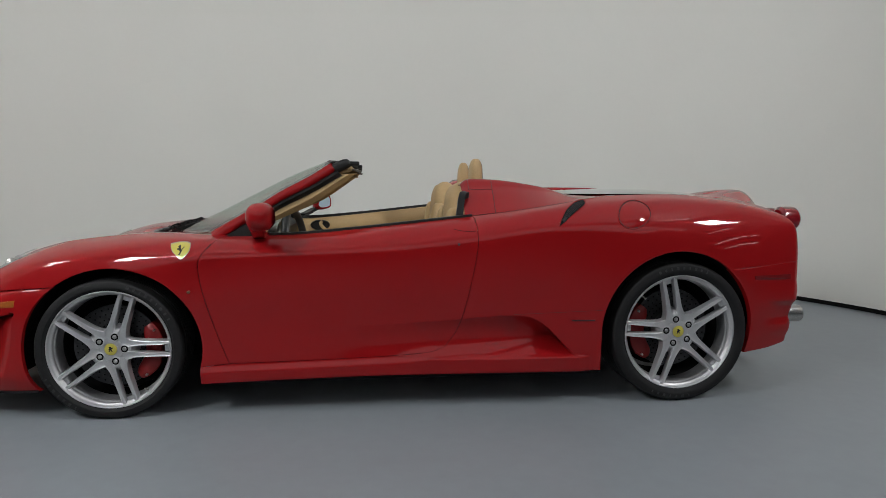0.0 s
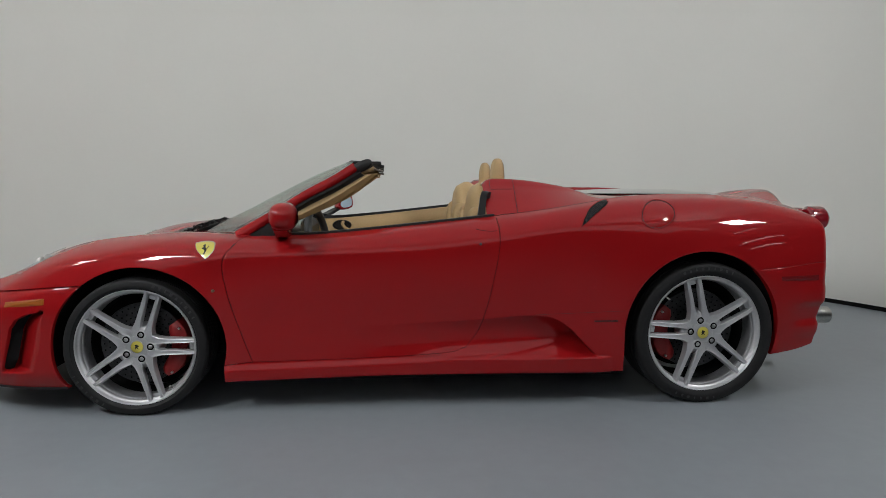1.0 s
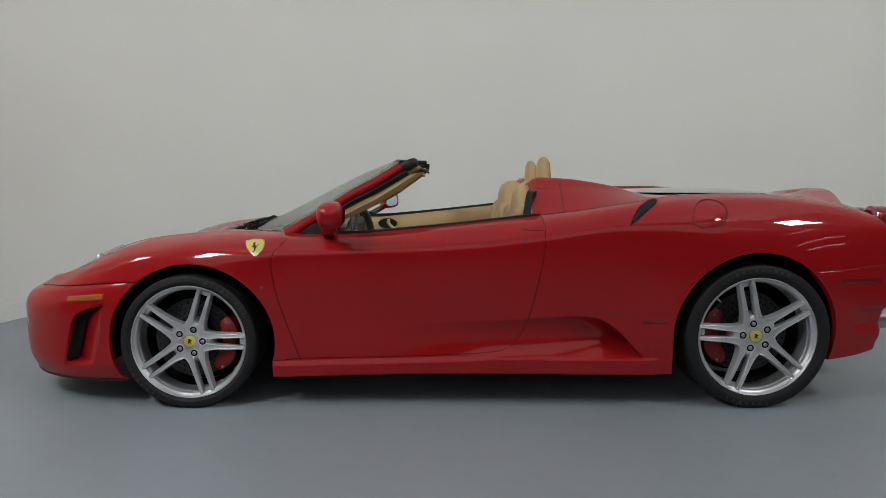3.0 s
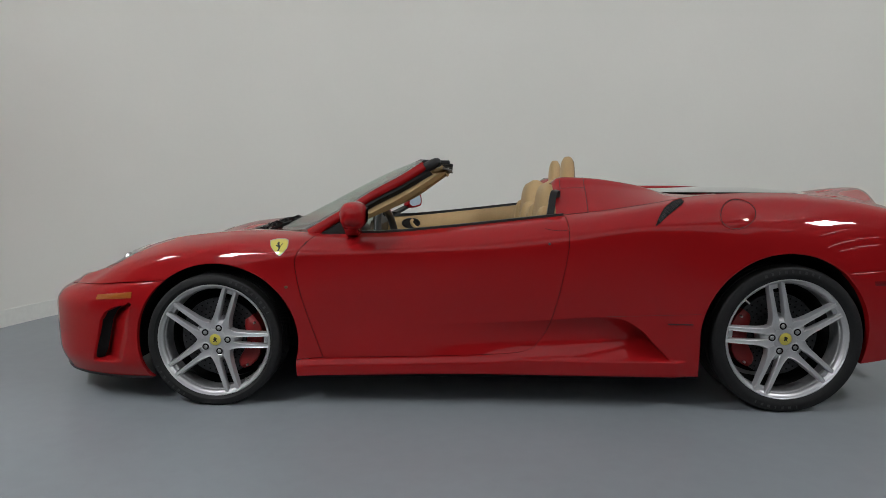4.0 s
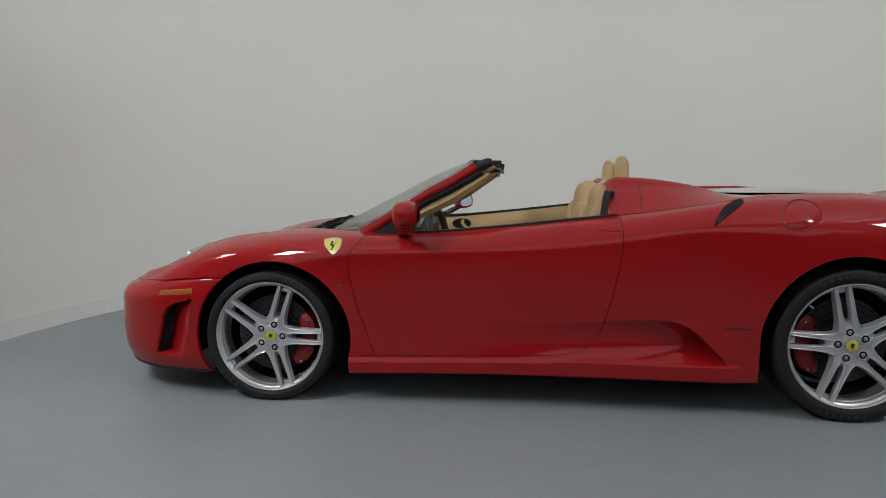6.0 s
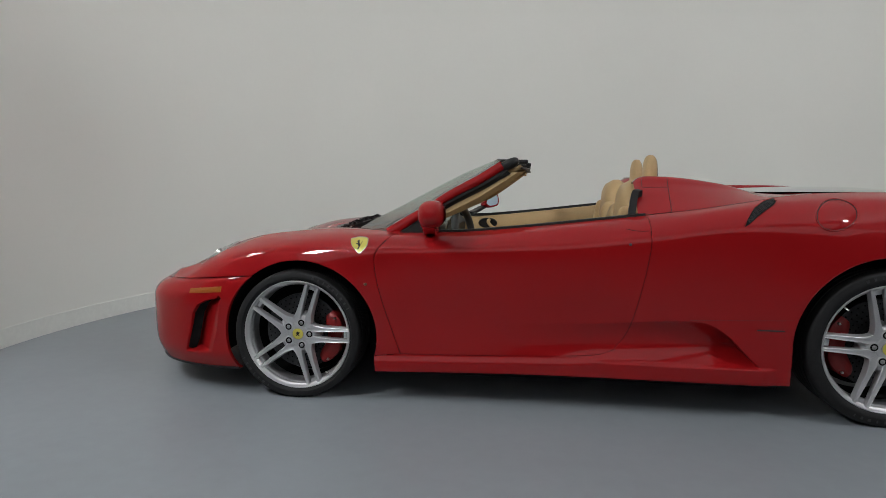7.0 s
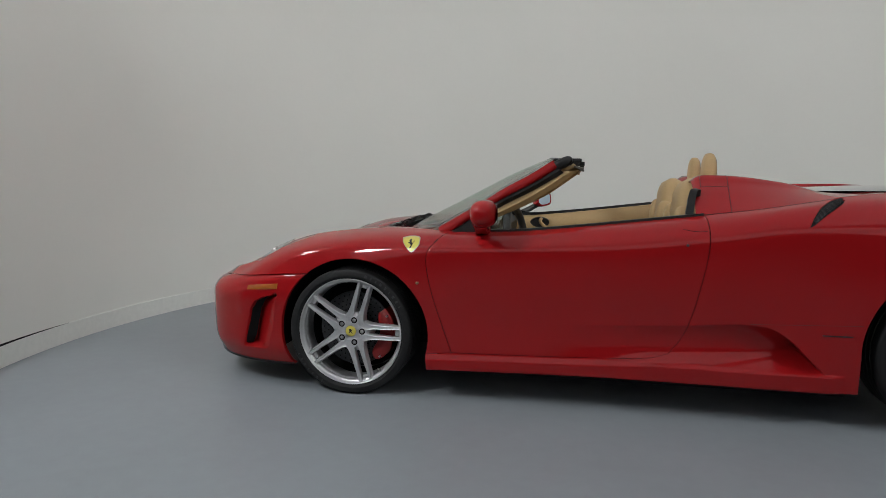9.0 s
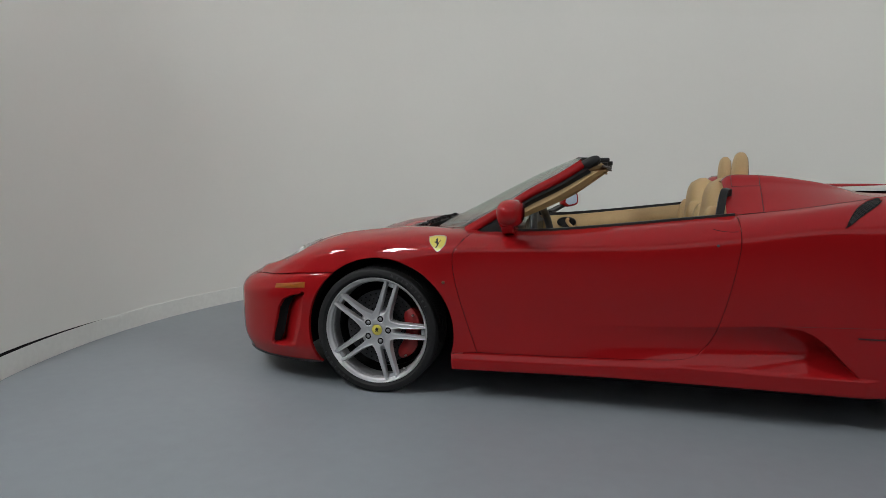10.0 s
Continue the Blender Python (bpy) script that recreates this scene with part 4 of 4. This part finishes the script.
def wheel(x, y, z, tyre_r, tyre_w, turn, caliper_at, k, mirror=False, offset=0.0, valve_at=250.0, brake_y=.088):
    """A twin-spoke alloy wheel with its tyre and brake, outer face towards -y at 0."""
    m = Matrix.Translation((x, y, z)) @ (pose(0, 0, 0, 0, 0, 180) if mirror else Matrix.Identity(4))
    size = Matrix.Diagonal((k, 1, k, 1))
    spin = m @ size @ pose(0, 0, 0, 0, -turn)
    w = tyre_w
    barrel = lathe([(.2585, .008), (.2592, .000), (.2578, -.0035), (.2545, -.0042), (.2525, -.0022), (.2508, .004), (.2480, .0095), (.2440, .0125), (.2415, .0150), (.2400, .0200), (.2385, .030)], 144)
    # the deep barrel is a darker silver, its inner half plain black
    deep = lathe([(.2385, .030), (.2350, .034), (.2335, .042), (.2320, .105)], 120)
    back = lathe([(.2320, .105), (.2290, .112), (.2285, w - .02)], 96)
    hub = lathe([(.0, .0168), (.030, .0168), (.044, .0172), (.049, .0185), (.060, .026), (.066, .040), (.066, .07), (.0, .07)], 60)
    arms = [spoke(72 * k, s) for k in range(5) for s in (-1, 1)]
    webs = []
    for k in range(5):
        rows = []
        for s in np.linspace(0, 1, 12):
            r = .030 + .074 * s
            h = .0150
            yy = .0192 - .004 * s + .034 * max(0.0, (s - .62) / .38) ** 1.8
            rows.append([(r, yy, -h), (r, yy - .0006, 0), (r, yy, h), (r, yy + .03, h), (r, yy + .03, -h)])
        v, f = sheet(np.array(rows), wrap_v=True)
        f.append((55, 56, 57, 58, 59)[::-1])
        c, n = math.cos(radians(72 * k)), math.sin(radians(72 * k))
        webs.append(([(p[0] * c - p[2] * n, p[1], p[0] * n + p[2] * c) for p in v], f))
    ends = [moved(rounded_box(.232, .030, 0, .020, .024, .028, .004, 2), pose(0, 0, 0, 0, -72 * k)) for k in range(5)]
    ob = part("wheel", moved(join(barrel, hub), spin), SILVER, car, "silver alloy wheel with five twin spokes")
    part("barrel", moved(deep, spin), BARREL, ob, "dull silver inner rim barrel")
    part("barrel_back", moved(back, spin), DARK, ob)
    for k in range(5):
        part("twin_spoke", moved(join(arms[2 * k], arms[2 * k + 1], ends[k]), spin), SILVER, ob)
    for web in webs:
        part("spoke_web", moved(web, spin), SILVER, ob)
    # tyre
    R, s0 = tyre_r, .2565 * size[0][0]
    h = R - s0
    prof = [(s0 - .012, .028), (s0 - .004, .006), (s0, .002), (s0 + .004, -.004), (s0 + .010, -.0065), (s0 + h * .30, -.0135), (s0 + h * .5, -.0150), (s0 + h * .70, -.0115), (s0 + h * .82, -.0100), (s0 + h * .92, -.0040), (R - .0040, .004), (R - .0015, .014), (R - .0004, .030)]
    tread = []
    for g in np.linspace(.05, w - .06, 5):
        tread += [(R, g - .012), (R, g - .004), (R - .006, g - .003), (R - .006, g + .003), (R, g + .004)]
    prof = prof + tread + [(R - .001, w - .03), (R - .008, w - .01), (s0 + h * .6, w + .005), (s0, w - .02)]
    ring, quads = moved(lathe(prof, 180), m)
    ring = [(p[0] + .10 * (p[0] - x) * max(0.0, .012 - p[2]) / .012, p[1], max(p[2], .0008)) for p in ring]  # pressed flat on the floor
    tyre = part("tyre", (ring, quads), RUBBER, ob, "black low-profile tyre")
    # raised marks on the sidewall
    for a0, a1, n in ((28, 72, 9), (205, 240, 7)):
        for i in range(n):
            a = radians(a0 + (a1 - a0) * i / (n - 1) + offset)
            rr = s0 + h * .58
            bar = moved(rounded_box(0, -.0146, 0, .006 + .003 * (i % 3), .0012, .013, .0, 1), pose(rr * math.cos(a), 0, rr * math.sin(a), 0, 90 - math.degrees(a)))
            part("sidewall_mark", moved(bar, m), MARK, tyre, smooth=False)
    # tread blocks on the shoulder
    blocks = []
    for i in range(60):
        a = 2 * math.pi * i / 60
        blocks.append(moved(rounded_box(0, .024, 0, .014, .020, .004, 0), pose((R - .004) * math.cos(a), 0, (R - .004) * math.sin(a), 0, 90 - math.degrees(a))))
    tagged(part("tread_blocks", moved(join(*blocks), m), RUBBER, tyre, smooth=False), kind="stuff")
    # cap, nuts and valve
    cap_at = spin @ pose(0, .047, 0)
    cap = part("hub_cap", moved(lathe([(.0, -.0345), (.023, -.0340), (.0262, -.0320), (.0270, -.028), (.0270, -.02)], 40), cap_at), YELLOW, ob, "yellow round hub cap with a black emblem")
    part("cap_ring", moved(lathe([(.0262, -.0335), (.0285, -.0335), (.0292, -.030), (.0292, -.02)], 40), cap_at), STEEL, ob)
    emblem = [(-.004, .012), (.003, .011), (.006, .006), (.010, .009), (.009, .003), (.004, .0), (.006, -.006), (.010, -.011), (.004, -.009), (.0, -.004), (-.004, -.010), (-.010, -.008), (-.005, -.003), (-.009, .002), (-.004, .005), (-.009, .008)]
    part("cap_emblem", moved(([(p[0], -.0352, p[1]) for p in emblem] + [(p[0], -.0330, p[1]) for p in emblem], [tuple(range(16))] + [(i, 16 + i, 16 + (i + 1) % 16, (i + 1) % 16) for i in range(16)]), m @ pose(0, .047, 0)), BLACK, cap, "black emblem", smooth=False)
    for k in range(5):
        a = radians(72 * k)
        at = pose(.0565 * math.cos(a), .0028, .0565 * math.sin(a))
        # a flat black disc paints the shade of each nut's recess
        part("nut_well_shade", moved(lathe([(.0, -.0348), (.0152, -.0348), (.0160, -.0300)], 24), cap_at @ at), DARK, ob)
        part("nut_seat", moved(lathe([(.0148, -.0340), (.0158, -.0354), (.0172, -.0360), (.0194, -.0352), (.0216, -.028)], 28), cap_at @ at), SILVER, ob)
        part("lug_nut", moved(lathe([(.0, -.0392), (.0048, -.0390), (.0074, -.0378), (.0092, -.0350), (.0098, -.030)], 12), cap_at @ at), NUT, ob, smooth=False)
    a = radians(valve_at)
    part("valve", moved(tube([(.240 * math.cos(a), .022, .240 * math.sin(a)), (.223 * math.cos(a), .006, .223 * math.sin(a))], .0040, 8), m @ size), STEEL, ob)
    # brake
    d0 = brake_y
    disc_ob = part("brake_disc", moved(join(lathe([(.070, d0), (.181, d0), (.182, d0 + .004), (.182, d0 + .028), (.07, d0 + .028)], 90), lathe([(.0, d0 - .018), (.074, d0 - .018), (.080, d0 - .002), (.080, d0 + .01)], 40)), m @ size), DISC, ob, "dark drilled brake disc")
    holes = []
    for i in range(36):
        for j, r in enumerate((.100, .122, .144, .166)):
            a = 2 * math.pi * i / 36 + .06 * j
            n = 8
            holes.append(([(r * math.cos(a) + .0038 * math.cos(2 * math.pi * q / n), d0 - .0012, r * math.sin(a) + .0038 * math.sin(2 * math.pi * q / n)) for q in range(n)], [tuple(range(n))]))
    tagged(part("disc_holes", moved(join(*holes), m @ size), DARK, disc_ob, smooth=False), kind="stuff")
    rows = []
    for q in np.linspace(-44, 44, 30):
        a = radians(caliper_at + q)
        e = 1 - .35 * abs(q / 44) ** 6
        r0 = .127 + .012 * (1 - e) * 4
        r1 = .207 - .020 * (abs(q) / 44) ** 3 - .010 * math.exp(-(q / 9) ** 2)
        yy = d0 - .030 * e + .006 * math.exp(-(q / 10) ** 2)
        sec = [(r0, d0 - .004), (r0 + .004, yy + .006), (r0 + .014, yy), ((r0 + r1) / 2, yy - .004), (r1 - .012, yy), (r1 - .002, yy + .008), (r1, d0 + .07), (r0, d0 + .07)]
        rows.append([(r * math.cos(a), b, r * math.sin(a)) for r, b in sec])
    v, f = sheet(np.array(rows), wrap_v=True)
    f += [tuple(range(8)), tuple(range(len(v) - 1, len(v) - 9, -1))]
    cal = part("brake_caliper", moved((v, f), m @ size), CALIPER, ob, "red four-piston brake caliper")
    for q in (-34, 33):
        a = radians(caliper_at + q)
        part("caliper_bolt", moved(lathe([(.0, d0 - .040), (.005, d0 - .040), (.006, d0 - .02)], 8), m @ size @ pose(.184 * math.cos(a), 0, .184 * math.sin(a))), STEEL, cal, smooth=False)
    # black disc added across the rim's inner side, so the depth stays dark
    part("added_back_disc", moved(lathe([(.0, w - .03), (.225, w - .03)], 40), m), DARK, ob)


# outer rim faces lie at y = -0.925 (front) and -0.93 (rear)
wheel(-.006, -.914, .3075, .3095, .225, 0.0, -10, 1.010, valve_at=-52)
wheel(2.606, -.920, .338, .340, .285, 31.5, 187, 1.072, offset=40, valve_at=137, brake_y=.112)
wheel(-.006, .914, .3075, .3095, .225, 10.0, 190, 1.010, mirror=True)
wheel(2.606, .920, .338, .340, .285, 50.0, -7, 1.072, mirror=True, brake_y=.112)


def wheel_well(cx, cz, r, depth):
    """A dark liner arching over a wheel, closed on its inner side."""
    a = np.radians(np.linspace(-14, 194, 60))
    rows = []
    for y in (-.895, -.85, -.925 + depth):
        rows.append(np.stack([cx + r * np.cos(a), np.full(60, y), cz + r * np.sin(a)], 1))
    back = [np.stack([cx + k * r * np.cos(a), np.full(60, -.925 + depth), cz + k * r * np.sin(a)], 1) for k in (.5, .02)]
    return sheet(np.stack(rows + back, 1))


for name, data in (("wheel_liner", wheel_well(.013, .31, .386, .34)), ("wheel_liner", wheel_well(2.585, .345, .394, .36))):
    part(name, data, DARK, car)
    part(name, mirrored(data), DARK, car)
under = [rounded_box(1.28, 0, .15, 1.80, 1.74, .03, 0), rounded_box(-.52, 0, .165, .40, 1.10, .02, 0), rounded_box(0.0, 0, .20, .80, 1.05, .05, 0), rounded_box(2.6, 0, .24, .80, 1.0, .06, 0), rounded_box(3.05, 0, .32, .35, 1.1, .05, 0)]
part("underbody", join(*under), DARK, car, smooth=False)
part("front_lip", sweep(surface(np.linspace(-1.74, -.31, 50), np.zeros(50), -.013, carve=False) + np.array([0, 0, -.002]), [(-.018, -.005), (.015, -.005), (.017, .005), (-.018, .005)]), BLACK, car, "thin black lip under the front bumper")
lip_far = mirrored(sweep(surface(np.linspace(-1.74, -.31, 50), np.zeros(50), -.013, carve=False) + np.array([0, 0, -.002]), [(-.018, -.005), (.015, -.005), (.017, .005), (-.018, .005)]))
part("front_lip", lip_far, BLACK, car)


# ---- fittings on the flanks ----
def patch(points, n=64, rings=6, out=0.002, dome=0.0, rim=0.004, sharp=False):
    """A raised piece on the flank with a side-view outline (x, z), domed towards its middle, its edge turned down to the paint."""
    line = spline(list(points) + [points[0]], n + 1)[:-1] if not sharp else np.vstack([spline([points[i], points[(i + 1) % len(points)]], n // len(points) + 1)[:-1] for i in range(len(points))])
    n = len(line)
    mid = line.mean(0)
    rows = [(1.0, -rim)] + [(k, out + dome * (1 - k * k)) for k in np.linspace(1, .02, rings)]
    P = []
    for k, o in rows:
        uv = on_flank(mid + (line - mid) * k)
        P.append(surface(uv[:, 0], uv[:, 1], o, carve=False))
    P = np.array(P)
    v, f = sheet(P, wrap_v=True)
    a = np.asarray(line)
    area = np.sum(a[:, 0] * np.roll(a[:, 1], -1) - np.roll(a[:, 0], -1) * a[:, 1])
    f.append(tuple(range(len(v) - n, len(v))))
    return (v, f) if area < 0 else (v, [tuple(reversed(q)) for q in f])


def both(name, data, mat, label="", smooth=True, parent=None):
    part(name, data, mat, parent or car, label, smooth)
    part(name, mirrored(data), mat, parent or car, label, smooth)


def circle(cx, cz, rx, rz, n=40):
    a = np.linspace(0, 2 * np.pi, n, endpoint=False)
    return np.stack([cx + rx * np.cos(a), cz + rz * np.sin(a)], 1).tolist()


# fuel flap, with its fine gap
def leaning(k, n=64):
    """The flap's outline in side view, leaning back with the haunch."""
    return [(2.361 + k * (.0795 * math.cos(a) + .026 * math.sin(a)), .9045 + k * .062 * math.sin(a)) for a in np.linspace(0, 2 * np.pi, n, endpoint=False)]


def flap(k, r):
    """A fine bead round the flap."""
    uv = on_flank(leaning(k) + leaning(k)[:1])
    path = surface(uv[:, 0], uv[:, 1], .0030 - r if r > .002 else .0008)
    return tube(path, r, 8)


part("fuel_flap_gap", flap(1.0, .0019), BLACK, car)
part("fuel_flap_rim", flap(1.042, .0030), RED, car)
part("fuel_flap", patch(leaning(.972), 64, 8, .0015, .009, .003), RED, car, "round red fuel filler flap")
# amber side marker of the front, and the rear one
both("side_marker", patch([(-.565, .4885), (-.560, .5105), (-.47, .521), (-.379, .531), (-.380, .504), (-.47, .496)], 60, 4, .003, .003, sharp=True), AMBER, "amber side marker lamp")
both("rear_marker", patch([(2.970, .592), (2.964, .611), (3.07, .613), (3.172, .615), (3.175, .590), (3.07, .591)], 60, 4, .002, .002, sharp=True), LENS_DARK, "dark red side marker lamp")
# dark throat of the brake duct
def throat():
    z = np.linspace(.195, .466, 60)
    left = np.interp(z, [.192, .262, .327, .398, .433, .455, .472], [-.600, -.584, -.569, -.548, -.523, -.497, -.437])
    right = np.interp(z, [.192, .207, .249, .326, .391, .439, .465, .472], [-.584, -.573, -.550, -.531, -.513, -.482, -.446, -.417])
    rows = []
    for k in np.linspace(0, 1, 6):
        uv = on_flank(np.stack([left + (right - left) * k, z], 1))
        rows.append(surface(uv[:, 0], uv[:, 1], -.006 - .038 * k ** .7, carve=False))
    return sheet(np.array(rows))
both("brake_duct", throat(), DARK, "black brake cooling duct")
# intake on the haunch: dark throat, slats and rim
VENT = [(1.986, .851), (2.002, .882), (2.040, .925), (2.090, .952), (2.122, .962), (2.158, .970), (2.143, .953), (2.090, .922), (2.043, .892), (2.008, .865)]
vent_uv = on_flank(spline(VENT + [VENT[0]], 80))
both("haunch_intake", patch(VENT, 80, 5, .0045, 0, .004), DARK, "black meshed air intake")
def slat(k):
    a, b = np.array([(2.004, .882), (2.040, .922), (2.082, .947), (2.128, .961)]), np.array([(2.010, .868), (2.043, .894), (2.090, .924), (2.142, .955)])
    pa, pb = spline(a, 9)[k], spline(b, 9)[k]
    uv = on_flank(spline([pa, pb], 8))
    return tube(surface(uv[:, 0], uv[:, 1], .0045, carve=False), .0022, 6)
WIRE = material("grey_mesh_wire", (0.018, 0.018, 0.019), 0.5, 0.2, grain=0.2, scale=200, spec=0.3)
for k in range(9):
    both("intake_slat", slat(k), WIRE)
for q in (.2, .4, .6, .8):
    pa, pb = spline([(2.004, .882), (2.040, .922), (2.082, .947), (2.128, .961)], 20), spline([(2.010, .868), (2.043, .894), (2.090, .924), (2.142, .955)], 20)
    uv = on_flank(pa * (1 - q) + pb * q)
    both("intake_slat", tube(surface(uv[:, 0], uv[:, 1], .0048, carve=False), .0013, 6), WIRE)
both("intake_rim", tube(surface(vent_uv[0:44, 0], vent_uv[0:44, 1], .001, carve=False), .0035, 6), RED)
# door lock and handle line, side pin, script bar
both("door_lock", patch(circle(1.523, .768, .0062, .0062, 20), 20, 3, .001, .001), DISC, "small round metal door lock")
hl = on_flank(spline([(1.507, .833), (1.54, .827), (1.575, .825), (1.602, .827)], 20))
both("door_handle_gap", tube(surface(hl[:, 0], hl[:, 1], .0000), .0014, 6), DARK)
both("side_pin", patch(circle(.338, .563, .008, .0065, 20), 20, 4, .003, .003), material("bronzed_stud", (.16, .10, .06), .35, .8, grain=.1, scale=300), "small bronzed side repeater stud")
both("script_badge", patch([(2.059, .407), (2.059, .412), (2.169, .413), (2.169, .408)], 40, 3, .002, 0, .002, True), DISC, "thin chrome script badge drawn as a bar")
# shield on the fender
SHIELD = [(.249, .769), (.287, .776), (.336, .771), (.342, .742), (.328, .720), (.309, .705), (.287, .721), (.263, .744)]
both("shield_edge", patch(SHIELD, 64, 4, .002, 0, .002), EDGE)
mid = np.mean(SHIELD, 0)
both("shield_badge", patch([tuple(mid + (np.array(p) - mid) * .92) for p in SHIELD], 64, 5, .0032, .001, .002), YELLOW, "yellow shield badge with a dark emblem")
EMBLEM = [[(-.010, .004), (-.004, .011), (.004, .006), (.010, -.002), (.008, -.009), (.001, -.006)], [(-.013, .012), (-.006, .020), (-.001, .018), (.002, .008), (-.005, .006), (-.009, .012)],
          [(-.014, .006), (-.008, .006), (-.006, .001), (-.012, .000)], [(.002, -.004), (.009, -.005), (.004, -.020), (-.001, -.019)], [(-.004, -.016), (.002, -.017), (.001, -.021), (-.005, -.020)], [(.008, -.002), (.013, .006), (.018, .012), (.014, .013), (.008, .005)]]
bits = [patch([(mid[0] + q[0], mid[1] + q[1] + .001) for q in bit], 24, 2, .0048, 0, .001, sharp=True) for bit in EMBLEM]
part("shield_emblem", join(*bits), BLACK, car, "black emblem")


# ---- head lamps ----
def on_hood(s, t):
    a, b = s * (hood.shape[0] - 1), t * (hood.shape[1] - 1)
    i, j = int(min(a, hood.shape[0] - 2)), int(min(b, hood.shape[1] - 2))
    p, q = a - i, b - j
    return (hood[i, j] * (1 - p) + hood[i + 1, j] * p) * (1 - q) + (hood[i, j + 1] * (1 - p) + hood[i + 1, j + 1] * p) * q


def lamp_grid(out, k=1.0):
    """The lamp's cover: a long drop over the fender's crown, blunt at its rear end."""
    rows = []
    for s in np.linspace(0.01, 1, 34):
        u = -1.0 + .500 * s
        wide = s ** 1.1 * math.sqrt(max(0.0, 1 - s ** 12)) * k
        row = []
        for t in np.linspace(-1, 1, 15):
            if t < 0:
                row.append(surface(np.array([u]), np.array([1 + .24 * wide * t]), out, carve=False)[0])
            else:
                row.append(on_hood((u + 1.75) / 2.228, t * .07 * wide) + np.array([0, 0, out]))
        rows.append(row)
    return np.array(rows)


for mirror_it in (False, True):
    f = mirrored if mirror_it else (lambda d: d)
    head = part("head_lamp", f(sheet(lamp_grid(.0015), flip=True)), LAMP_BED, car, "long swept-back head lamp under clear cover")
    cover = part("lamp_cover", f(sheet(lamp_grid(.007, 1.02), flip=True)), CLEAR, head)
    cover.visible_shadow = False
    c0 = surface(np.array([-.545]), np.array([.90]), .000, carve=False)[0]
    part("projector", f(moved(lathe([(.0, -.012), (.014, -.011), (.019, -.004), (.021, .006), (.021, .03)], 32), pose(c0[0], c0[1], c0[2] - .003, -45, 0, -25))), CHROME, head)
    c1 = surface(np.array([-.625]), np.array([.93]), .000, carve=False)[0]
    part("reflector", f(moved(lathe([(.0, .002), (.016, -.002), (.022, -.006), (.024, .006), (.024, .03)], 32), pose(c1[0], c1[1], c1[2] - .003, -45, 0, -25))), STEEL, head)


# ---- tail ----
def tail_lamp(x, y, z, r):
    base = moved(lathe([(.0, .05), (r * .8, .05), (r + .004, .035), (r + .006, -.02), (r + .003, -.034), (r - .002, -.036)], 48), pose(x, y, z, 0, 0, 90))
    ob = part("tail_lamp", base, LENS_RED, car, "round red tail lamp")
    part("lamp_lens", moved(lathe([(.0, -.062), (r * .45, -.060), (r * .8, -.052), (r * .96, -.040), (r, -.02), (r, .0)], 48), pose(x, y, z, 0, 0, 90)), LENS_RED, ob)
    part("lamp_ring", moved(lathe([(r * .52, -.0610), (r * .60, -.0615), (r * .62, -.056)], 40), pose(x, y, z, 0, 0, 90)), CHROME, ob)


for sg in (-1, 1):
    tail_lamp(3.290, sg * .675, .872, .060)
    tail_lamp(3.305, sg * .50, .866, .052)
    pipe = lathe([(.040, -.16), (.045, -.165), (.047, -.15), (.050, .0), (.050, .20), (.045, .20), (.042, -.10), (.040, -.155)], 40)
    for yy in (.50, .395):
        part("exhaust_tip", moved(pipe, pose(3.36, sg * yy, .332, 0, 0, 90)), STEEL, car, "brushed steel exhaust tip")
part("rear_grille", rounded_box(3.40, 0, .80, .03, .62, .07, .006, 2), BLACK, car, "black mesh panel between the tail lamps")
# engine cover glass on the deck
gx = np.linspace(2.16, 2.93, 30)
grid = np.array([[(x, y, .990 + (.016 + .011 * step(2.20, 2.62, x)) * (1 - (y / .42) ** 2) * (1 - .35 * step(2.75, 2.93, x))) for y in np.linspace(-.40, .40, 17)] for x in gx])
lid = join(sheet(grid), sheet(grid - np.array([0, 0, .006]), flip=True))
rim_path = np.vstack([grid[0], grid[1:, -1], grid[-1, ::-1][1:], grid[::-1, 0][1:]]) + np.array([0, 0, -.036])
part("cover_frame", sweep(rim_path, [(-.014, -.020), (.014, -.020), (.012, .020), (-.010, .020)]), RED, car)
# red ridge added on the far side only, for the red line there
rail = np.array([(x, .43, .999 - .016 * step(2.50, 2.90, x)) for x in np.linspace(2.10, 2.90, 24)])
part("far_ridge", sweep(rail, [(-.020, -.030), (.020, -.030), (.014, .012), (.0, .020), (-.014, .012)]), RED, car, "glossy red raised ridge on the far side of the engine cover")
cover = part("engine_cover_glass", lid, material("tinted_cover_glass", (.02, .022, .022), .05, coat=1.0, grain=.05, scale=40), car, "dark tinted glass engine cover")
